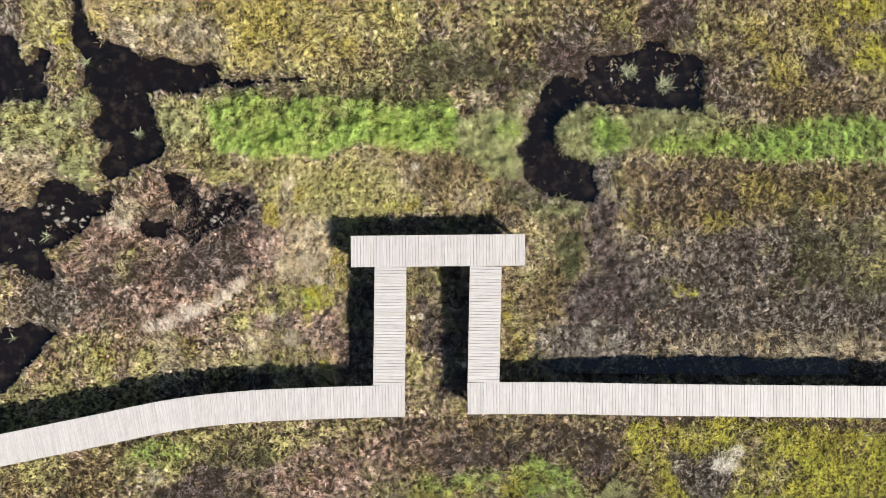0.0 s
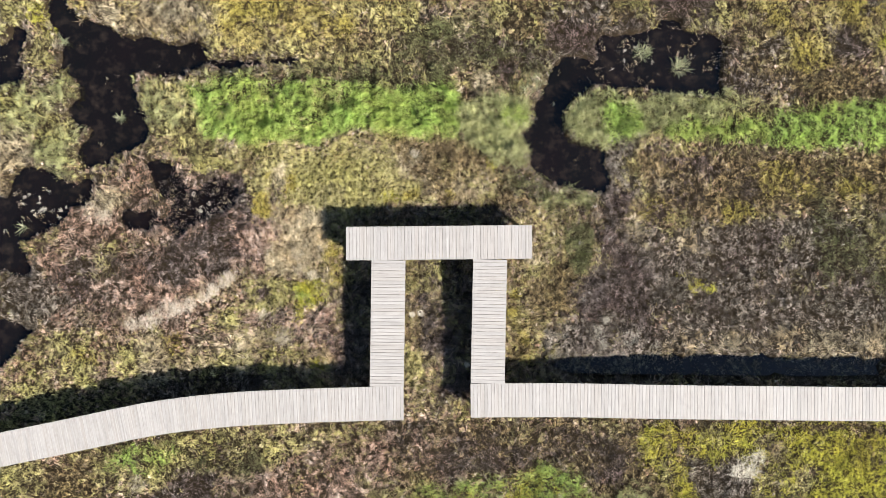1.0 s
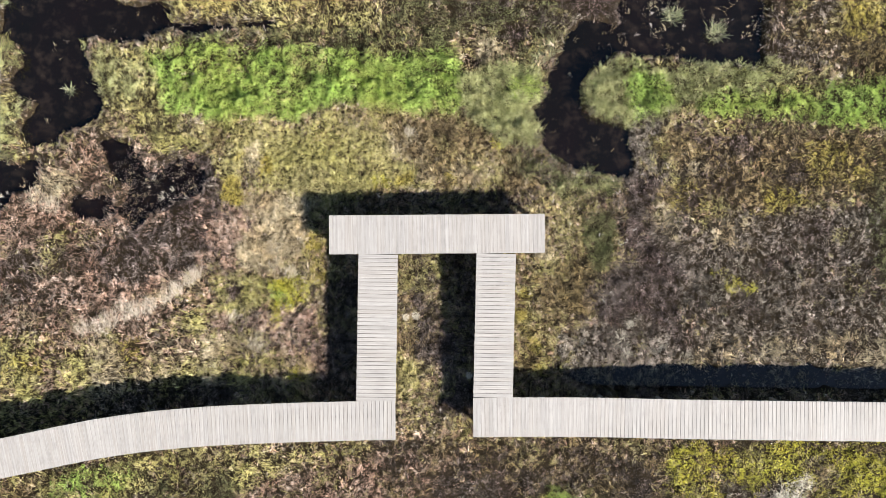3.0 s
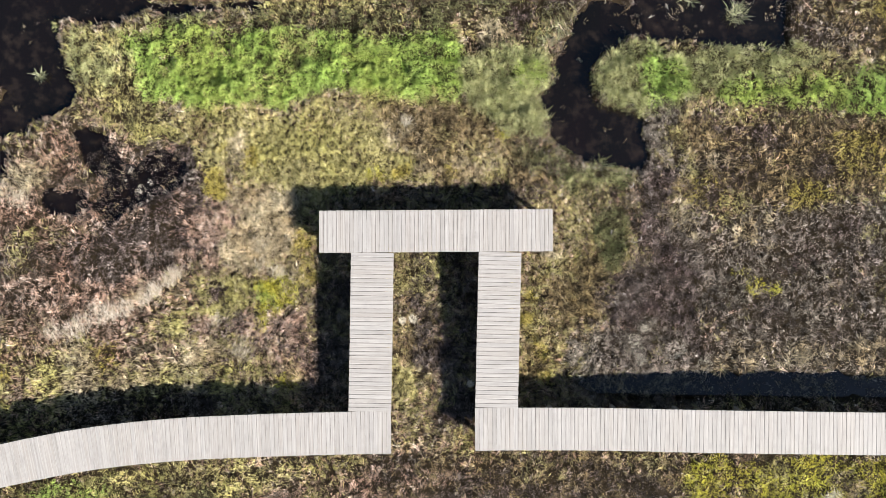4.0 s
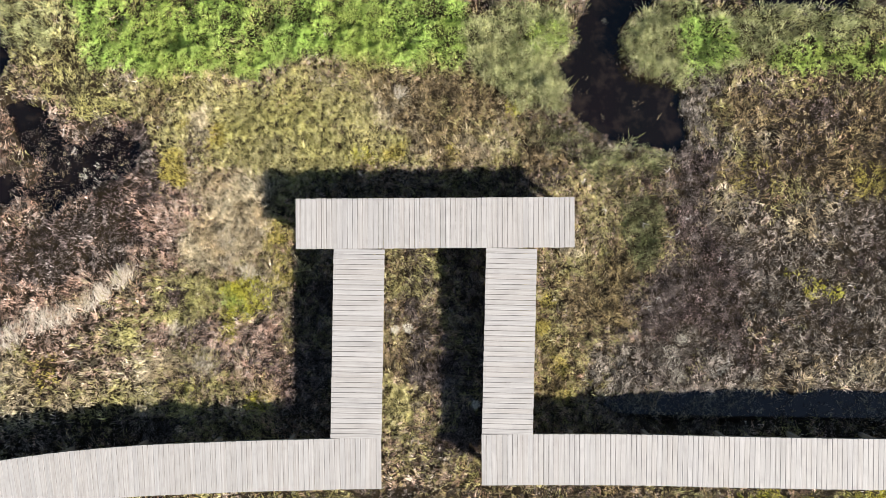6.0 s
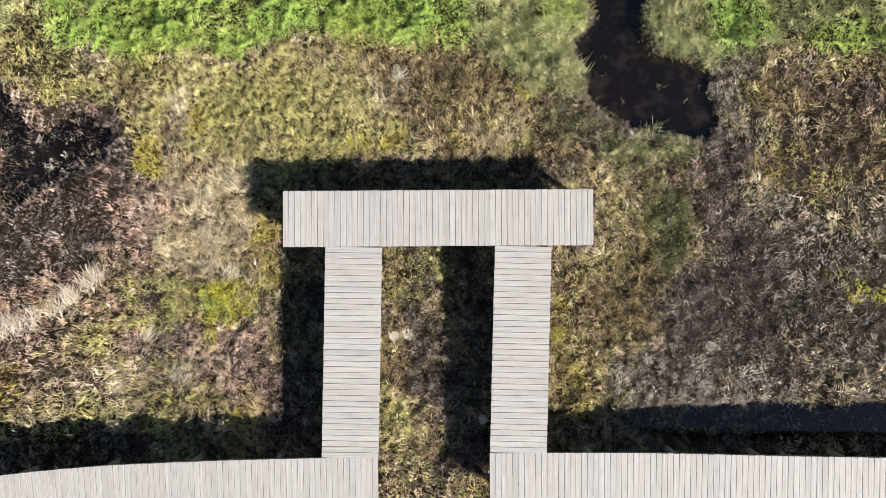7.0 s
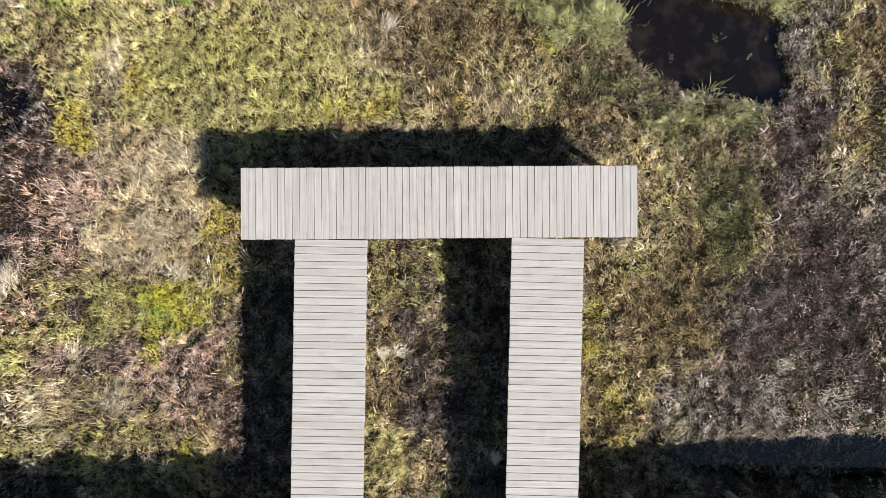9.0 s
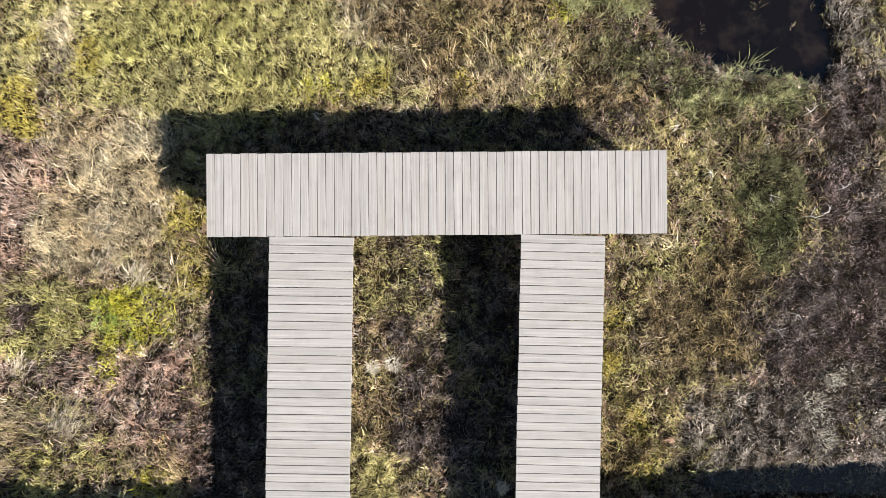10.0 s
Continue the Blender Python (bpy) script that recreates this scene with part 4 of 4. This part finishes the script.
def nearness(x, y):
    """1 round the platform, where the eye comes near, falling to 0 over some metres with a wandering edge."""
    w = 1.5 * fnoise(x, y, 2.0, 51, 3)
    return step((10.8 - np.abs(x) + w) / 4.0) * step((7.6 - np.abs(y + 1.0) + w) / 3.0)


ring_x, ring_y = gen.uniform(-48, 48, N_RING), gen.uniform(-38, 38, N_RING)
ring = (ring_x < VIEW[0]) | (ring_x > VIEW[1]) | (ring_y < VIEW[2]) | (ring_y > VIEW[3])
ring &= gen.random(N_RING) < step((56 - np.hypot(ring_x, ring_y)) / 26)
in_x, in_y = gen.uniform(-12.0, 12.0, N_IN), gen.uniform(-9.0, 7.5, N_IN)
inner = gen.random(N_IN) < nearness(in_x, in_y)
out_x, out_y = gen.uniform(VIEW[0], VIEW[1], N_OUT), gen.uniform(VIEW[2], VIEW[3], N_OUT)
# the dense growth thins out past its rim
out_x += np.where(out_x < VIEW[0] + 1.0, -1, 0) * gen.exponential(3.0, N_OUT) + np.where(out_x > VIEW[1] - 0.8, 1, 0) * gen.exponential(3.0, N_OUT)
out_y += np.where(out_y < VIEW[2] + 0.4, -1, 0) * gen.exponential(3.0, N_OUT) + np.where(out_y > VIEW[3] - 0.7, 1, 0) * gen.exponential(3.0, N_OUT)
tx = np.concatenate([out_x, in_x[inner], ring_x[ring]])
ty = np.concatenate([out_y, in_y[inner], ring_y[ring]])
coarse = np.where(np.arange(tx.size) >= N_OUT + inner.sum(), 2.8, 1.0)

# what grows where: a mixed ground cover first, then each patch over it
pick = gen.random(tx.size) + 0.5 * fnoise(tx, ty, 1.2, 90)
kind_of = np.select([pick < 0.35, pick < 0.65, pick < 0.85], [KINDS.index(k) for k in ("olive_grass", "brown_sedge", "rusty_sedge")], KINDS.index("grey_sedge"))
wx = tx + 0.30 * fnoise(tx, ty, 1.1, 41, 3)
wy = ty + 0.30 * fnoise(tx, ty, 1.1, 42, 3)
clumpy = [np.clip(0.5 + 0.75 * fnoise(tx, ty, 1.1, 100 + 7 * k, 4), 0, 1) for k in range(len(KINDS))]
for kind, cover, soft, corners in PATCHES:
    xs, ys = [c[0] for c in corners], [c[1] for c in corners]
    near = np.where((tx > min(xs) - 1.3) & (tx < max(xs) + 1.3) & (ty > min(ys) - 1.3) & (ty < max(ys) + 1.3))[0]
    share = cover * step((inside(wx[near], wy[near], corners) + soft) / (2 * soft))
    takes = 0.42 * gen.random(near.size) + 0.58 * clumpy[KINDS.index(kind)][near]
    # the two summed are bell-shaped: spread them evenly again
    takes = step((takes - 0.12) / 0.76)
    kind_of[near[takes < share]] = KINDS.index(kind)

depth = pool_depth(tx, ty)
# ragged pool edges: grey sedge crowds the shore, and some pools are half overgrown
shore = np.exp(-((depth + 0.06) / 0.16) ** 2)
kind_of = np.where((gen.random(tx.size) < 0.45 * shore), KINDS.index("grey_sedge"), kind_of)
sunk = 0.002 + 0.012 * step((fnoise(tx, ty, 0.6, 91) - 0.05) / 0.3)
sunk = np.maximum(sunk, 0.14 * step((fnoise(tx, ty, 0.5, 92) - 0.05) / 0.2) * (np.hypot((tx + 18.0) / 2.2, (ty - 1.9) / 1.2) < 1))
sunk = np.maximum(sunk, (0.16 * step((fnoise(tx, ty, 0.5, 94) + 0.1) / 0.3) + 0.10 + 0.8 * np.exp(-np.maximum(depth, 0) / 0.45)) * (np.hypot((tx + 10.6) / 2.9, (ty - 1.4) / 2.6) < 1))
sunk = np.maximum(sunk, 0.16 * step((fnoise(tx, ty, 0.6, 93) - 0.05) / 0.2) * (np.hypot((tx - 9.2) / 3.6, (ty - 8.4) / 1.6) < 1))
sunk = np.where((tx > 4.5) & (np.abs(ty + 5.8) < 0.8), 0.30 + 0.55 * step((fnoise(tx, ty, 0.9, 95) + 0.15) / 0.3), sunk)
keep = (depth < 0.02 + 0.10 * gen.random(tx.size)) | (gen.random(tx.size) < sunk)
keep &= ~under_deck(tx, ty)
kind_of = np.where(depth > 0.2, np.where(gen.random(tx.size) < 0.5, KINDS.index("grey_sedge"), KINDS.index("straw_grass")), kind_of)
purple = (depth > 0.05) & (np.hypot((tx + 10.6) / 2.9, (ty - 1.4) / 2.6) < 1) & (gen.random(tx.size) < 0.6)
kind_of = np.where(purple, KINDS.index("heath"), kind_of)
# tussocks: the growth stands on small mounds with dark wet gaps between
rise, down, cell = dome(tx, ty, TUSSOCK_SIZE, 70)
gaps = np.array([{"green_herbs": 0.1, "moss": 0.35, "reeds": 0.4, "yellow_grass": 0.5, "ochre_grass": 0.4, "olive_grass": 0.5, "straw_grass": 0.6}.get(k, 0.75) for k in KINDS])[kind_of]
keep &= gen.random(tx.size) < 1 - gaps * (0.6 + 0.4 * nearness(tx, ty)) * (1 - 0.8 * shore) * (1 - step((rise + 0.05) / 0.45))
flow = 2.2 + 1.6 * fnoise(tx, ty, 3.0, 61)
near_deck = nearness(tx, ty)
for k, kind in enumerate(KINDS):
    count, radius, length, width, lean0, lean1, lift, spread_ = HABIT[kind]
    sel = np.where(keep & (kind_of == k))[0]
    x, y = np.repeat(tx[sel], count), np.repeat(ty[sel], count)
    nb = x.size
    size = np.repeat(np.exp(gen.normal(0, 0.3, sel.size)) * (0.7 + 0.45 * rise[sel]) * coarse[sel] * np.where(depth[sel] > 0.12, 0.55, 1.0), count)
    tight = np.repeat((1.3 - 0.3 * near_deck[sel]) * coarse[sel], count)
    rx, ry = gen.normal(0, radius, nb) * tight, gen.normal(0, radius, nb) * tight
    bx, by = x + rx, y + ry
    # blades hang down the sides of their mound, and lie along the drift of the place
    side_ = dome(bx, by, TUSSOCK_SIZE, 70)[1]
    az = np.repeat(flow[sel] + gen.normal(0, spread_, sel.size), count) + gen.normal(0, 0.4, nb)
    az = np.where(np.repeat(gen.random(sel.size) < 0.33, count), side_ + gen.normal(0, 0.4, nb), az)
    cushion, cushion_side, _ = dome(bx, by, 0.62, 170)
    small = dome(bx, by, 0.27, 270)[0]
    if lift > 0.15:
        az = np.where(gen.random(nb) < 0.5, cushion_side + gen.normal(0, 0.6, nb), az)
    bz = np.maximum(ground_z(bx, by), WATER_Z) + lift * (0.75 * cushion + 0.35 * small) * gen.uniform(0.85, 1.0, nb) - 0.02
    fine = np.repeat(1.08 - 0.43 * near_deck[sel], count)
    wd = width * gen.uniform(0.6, 1.5, nb) * fine * np.repeat(np.where(depth[sel] > 0.12, 0.7, 1.0), count) * np.repeat(coarse[sel], count)
    ln = length * size * gen.uniform(0.55, 1.35, nb) * (0.95 + 0.05 * fine)
    # each tuft's own tone, with the contrast of sun and shade painted in
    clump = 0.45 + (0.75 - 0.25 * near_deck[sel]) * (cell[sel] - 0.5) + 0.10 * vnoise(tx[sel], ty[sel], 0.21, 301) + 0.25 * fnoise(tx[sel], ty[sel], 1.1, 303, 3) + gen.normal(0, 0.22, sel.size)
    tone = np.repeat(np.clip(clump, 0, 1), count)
    l0 = np.radians(np.clip(lean0 + gen.normal(0, 18, nb), 2, 100))
    l1 = np.radians(np.clip(lean1 + gen.normal(0, 18, nb), 10, 125))
    colours, tint = GROWTH[kind]
    ob = blades_mesh(kind, np.stack([bx, by, bz], -1), az, ln, wd, l0, l1, tone, np.repeat(gen.random(sel.size), count), growth_material(kind, colours, tint, tone_shade=TONE_SHADE.get(kind, 1.0)))
    tagged(ob, *LABELS[kind], kind="stuff")


# ---------------------------------------------------------------- single tussocks that stand out
def tussock(name, label, category, x, y, n_, radius, length, width, lean0, lean1, heading, loose, colours, z=None, group=""):
    """One tuft of long blades that can be told apart from the growth round it."""
    rr, ra = radius * np.sqrt(gen.random(n_)), gen.uniform(0, 2 * np.pi, n_)
    rx, ry = rr * np.cos(ra), rr * np.sin(ra)
    az = np.where(gen.random(n_) < (0.25 if loose > 1.5 else 0.06), ra, heading + gen.normal(0, loose, n_))
    base_z = float(ground_z(np.array([x]), np.array([y]))[0]) if z is None else z
    root = np.stack([rx, ry, 0.06 * gen.random(n_) * (1 - rr / radius)], -1)
    l0 = np.radians(np.clip(lean0 + gen.normal(0, 14, n_), 2, 100))
    l1 = np.radians(np.clip(lean1 + gen.normal(0, 14, n_), 10, 120))
    ob = blades_mesh(name, root, az, length * gen.uniform(0.6, 1.3, n_), width * gen.uniform(0.6, 1.4, n_), l0, l1,
                     0.45 + 0.5 * gen.random(n_), gen.random(n_), TUSSOCK[colours])
    ob.location = (x, y, base_z)
    return tagged(ob, label, category, group)


TUSSOCK = {
    "straw": growth_material("bleached_straw", [(0.42, 0.36, 0.26), (0.58, 0.51, 0.39), (0.70, 0.63, 0.50), (0.80, 0.74, 0.62)], (0.9, 0.88, 0.85), tone_shade=0.4),
    "combed": growth_material("combed_straw", [(0.40, 0.33, 0.25), (0.58, 0.50, 0.39), (0.72, 0.64, 0.53), (0.84, 0.77, 0.67)], (0.97, 0.95, 0.93), tone_shade=0.12),
    "cotton": growth_material("white_tuft", [(0.55, 0.50, 0.40), (0.72, 0.67, 0.56), (0.84, 0.79, 0.69)], (0.95, 0.95, 0.9), tone_shade=0.3),
    "reed": growth_material("grey_green_reed", [(0.21, 0.215, 0.10), (0.33, 0.328, 0.155), (0.45, 0.435, 0.225), (0.60, 0.57, 0.34)], (0.95, 1.0, 0.9), tone_shade=0.5),
    "sedge": growth_material("pale_green_sedge", [(0.20, 0.23, 0.11), (0.36, 0.38, 0.20), (0.50, 0.50, 0.30), (0.62, 0.60, 0.42)], (0.9, 0.95, 0.9), tone_shade=0.4),
}
for x, y, r in ((-13.5, -3.7, 0.45), (-13.1, -3.45, 0.4), (-12.5, -3.05, 0.5), (-12.1, -3.0, 0.4), (-11.5, -2.85, 0.35), (-10.9, -2.55, 0.35),
                (-10.4, -2.2, 0.3), (-9.95, -1.85, 0.35), (-9.7, -1.6, 0.3), (-14.2, -3.75, 0.35)):
    tussock("grass_tussock", "tussock of long bleached straw combed over by the wind", "grass tussock", x, y, 165, 0.85 * r, 0.38, 0.0105, 50, 85, 1.75, 0.4, "combed", group="straw tussocks")
for x, y, r in ((-16.19, 1.46, 0.4), (-15.5, 1.18, 0.35), (-7.4, -4.4, 0.3), (-14.1, -11.0, 0.4), (-6.7, -0.55, 0.3)):
    tussock("grass_tussock", "tussock of pale dry grass lying on the bog", "grass tussock", x, y, 190, r, 0.30, 0.010, 50, 86, 0.9, 0.45, "straw", group="straw tussocks")
for x, y, r in ((7.05, -4.0, 0.22), (7.15, -4.4, 0.28), (7.25, -4.75, 0.2), (7.4, -3.6, 0.15), (8.4, -4.45, 0.32), (8.7, -4.3, 0.3), (9.6, -5.0, 0.3)):
    tussock("grass_tussock", "low patch of silvery grey grass tips", "grass tussock", x, y, 130, r, 0.10, 0.008, 30, 75, 0.5, 2.0, "cotton", z=0.15, group="straw tussocks")
for x, y, r in ((3.25, 3.85, 0.45), (2.95, 4.4, 0.45), (3.55, 6.1, 0.42), (6.15, 5.7, 0.42), (6.6, 5.0, 0.4), (3.1, 5.3, 0.35), (6.5, 6.1, 0.4), (2.7, 6.3, 0.4)):
    tussock("reed_clump", "rounded clump of grey-green reeds leaning out over the creek", "reed clump", x, y, 330, r, 0.42, 0.010, 30, 72, 0, 3.0, "reed", group="reed clumps by the creek")
for x, y, r in ((-7.55, -4.35, 0.22), (-7.3, -4.1, 0.2), (-8.3, -3.3, 0.22), (-7.0, -0.9, 0.3), (-6.6, -1.3, 0.28), (-5.6, -0.2, 0.22), (-6.0, -1.55, 0.2), (-1.3, 3.95, 0.18)):
    tussock("grass_tussock", "swathe of pale straw pressed flat by the wind", "grass tussock", x, y, 120, r, 0.30, 0.010, 60, 90, 1.1, 0.35, "straw", group="straw tussocks")
for x, y, r in ((13.75, -10.3, 0.45), (14.35, -9.95, 0.3), (13.4, -10.6, 0.3), (14.0, -10.6, 0.35)):
    tussock("grass_tussock", "bleached almost white tussock on the bright moss", "grass tussock", x, y, 170, r, 0.3, 0.014, 45, 85, 2.4, 1.2, "cotton", group="straw tussocks")
for x, y, r, label in ((-1.02, -3.21, 0.13, "small white tuft of cotton grass between the walkways"), (-1.40, -3.27, 0.10, "small ring of white cotton grass between the walkways"),
                       (1.05, -5.56, 0.10, "small grey tuft of cotton grass in the walkway's shadow")):
    tussock("cotton_grass", label, "cotton grass", x, y, 190, r, 0.12, 0.009, 30, 80, 0, 3.0, "cotton", z=0.22, group="cotton grass tufts")
for x, y, r, k in ((10.96, 7.92, 0.32, 130), (-14.69, 5.8, 0.10, 40), (9.24, 8.6, 0.30, 110), (-17.2, 9.3, 0.12, 30), (-19.2, 0.8, 0.12, 30),
                   (-20.9, -4.1, 0.06, 14), (4.35, 7.35, 0.3, 120), (3.95, 6.9, 0.22, 90)):
    tussock("sedge_tuft", "pale green sedge tuft standing in the dark pool water", "sedge tuft", x, y, k, r, 0.42, 0.016, 25, 65, 0, 3.0, "sedge", z=WATER_Z, group="sedge tufts in the pools")
for cx, cy, wx_, wy_, k in ((-18.4, 1.9, 1.1, 0.6, 16), (-10.9, 1.5, 1.2, 0.9, 14), (-20.6, 0.6, 0.8, 0.5, 5), (8.9, 8.6, 1.5, 0.8, 7)):
    for _ in range(k):
        x, y = gen.normal(cx, 0.5 * wx_), gen.normal(cy, 0.5 * wy_)
        if pool_depth(np.array([x]), np.array([y]))[0] > 0.1:
            tussock("sedge_tuft", "small bleached sedge tuft standing in the dark pool water", "sedge tuft", x, y, int(gen.integers(8, 20)), gen.uniform(0.03, 0.09), gen.uniform(0.08, 0.15), 0.013,
                    30, 75, 0, 3.0, "cotton", z=WATER_Z, group="sedge tufts in the pools")


# ---------------------------------------------------------------- bleached twigs
bare_wood, n, l, b = material("bleached_twig", 0.7)
l.new(ramp(n, l, noise_node(n, l, 40, 3, stretch(n, l, 1, 1, 0.2)), [(0.50, 0.47, 0.42), (0.68, 0.65, 0.60), (0.80, 0.77, 0.72)]), b.inputs["Base Color"])


def limb(bm, a, b_, ra, rb, sides=6):
    """A tapering round stick from a to b_."""
    a, b_ = Vector(a), Vector(b_)
    turn = (b_ - a).to_track_quat("Z", "Y").to_matrix()
    rings = []
    for at, r in ((a, ra), (b_, rb)):
        rings.append([bm.verts.new(at + turn @ Vector((r * math.cos(2 * math.pi * k / sides), r * math.sin(2 * math.pi * k / sides), 0))) for k in range(sides)])
    for k in range(sides):
        bm.faces.new((rings[0][k], rings[0][(k + 1) % sides], rings[1][(k + 1) % sides], rings[1][k]))
    bm.faces.new(rings[0][::-1])
    bm.faces.new(rings[1])


def dry_twig(x, y, size, turn_):
    bm = bmesh.new()
    limb(bm, (0, 0, -0.25), (0.05 * size, 0.1 * size, 0.16), 0.008, 0.006)
    limb(bm, (0.05 * size, 0.1 * size, 0.16), (0.4 * size, 0.35 * size, 0.26), 0.007, 0.004)
    limb(bm, (0.05 * size, 0.1 * size, 0.16), (-0.35 * size, 0.5 * size, 0.24), 0.007, 0.003)
    limb(bm, (0.22 * size, 0.22 * size, 0.21), (0.3 * size, 0.6 * size, 0.28), 0.005, 0.003)
    me = bpy.data.meshes.new("dry_twig")
    bm.to_mesh(me)
    bm.free()
    me.materials.append(bare_wood)
    ob = new("dry_twig", me)
    ob.matrix_basis = pose(x, y, float(ground_z(np.array([x]), np.array([y]))[0]) + 0.12, 0, 0, turn_)
    return tagged(ob, "bleached bare forked twig sticking out of the scrub", "twig", "bleached twigs")


for x, y, size, turn_ in ((6.95, 1.5, 0.3, 20), (5.1, 0.35, 0.28, 110), (6.25, 0.0, 0.3, 200), (6.9, -0.45, 0.32, 300), (7.3, -0.4, 0.28, 60),
                          (6.7, -2.3, 0.3, 150), (6.3, -2.6, 0.26, 250), (4.4, 1.2, 0.22, 30), (8.6, -1.2, 0.26, 80), (20.35, -9.2, 0.6, 330), (7.55, 0.05, 0.25, 10)):
    dry_twig(x, y, size, turn_)
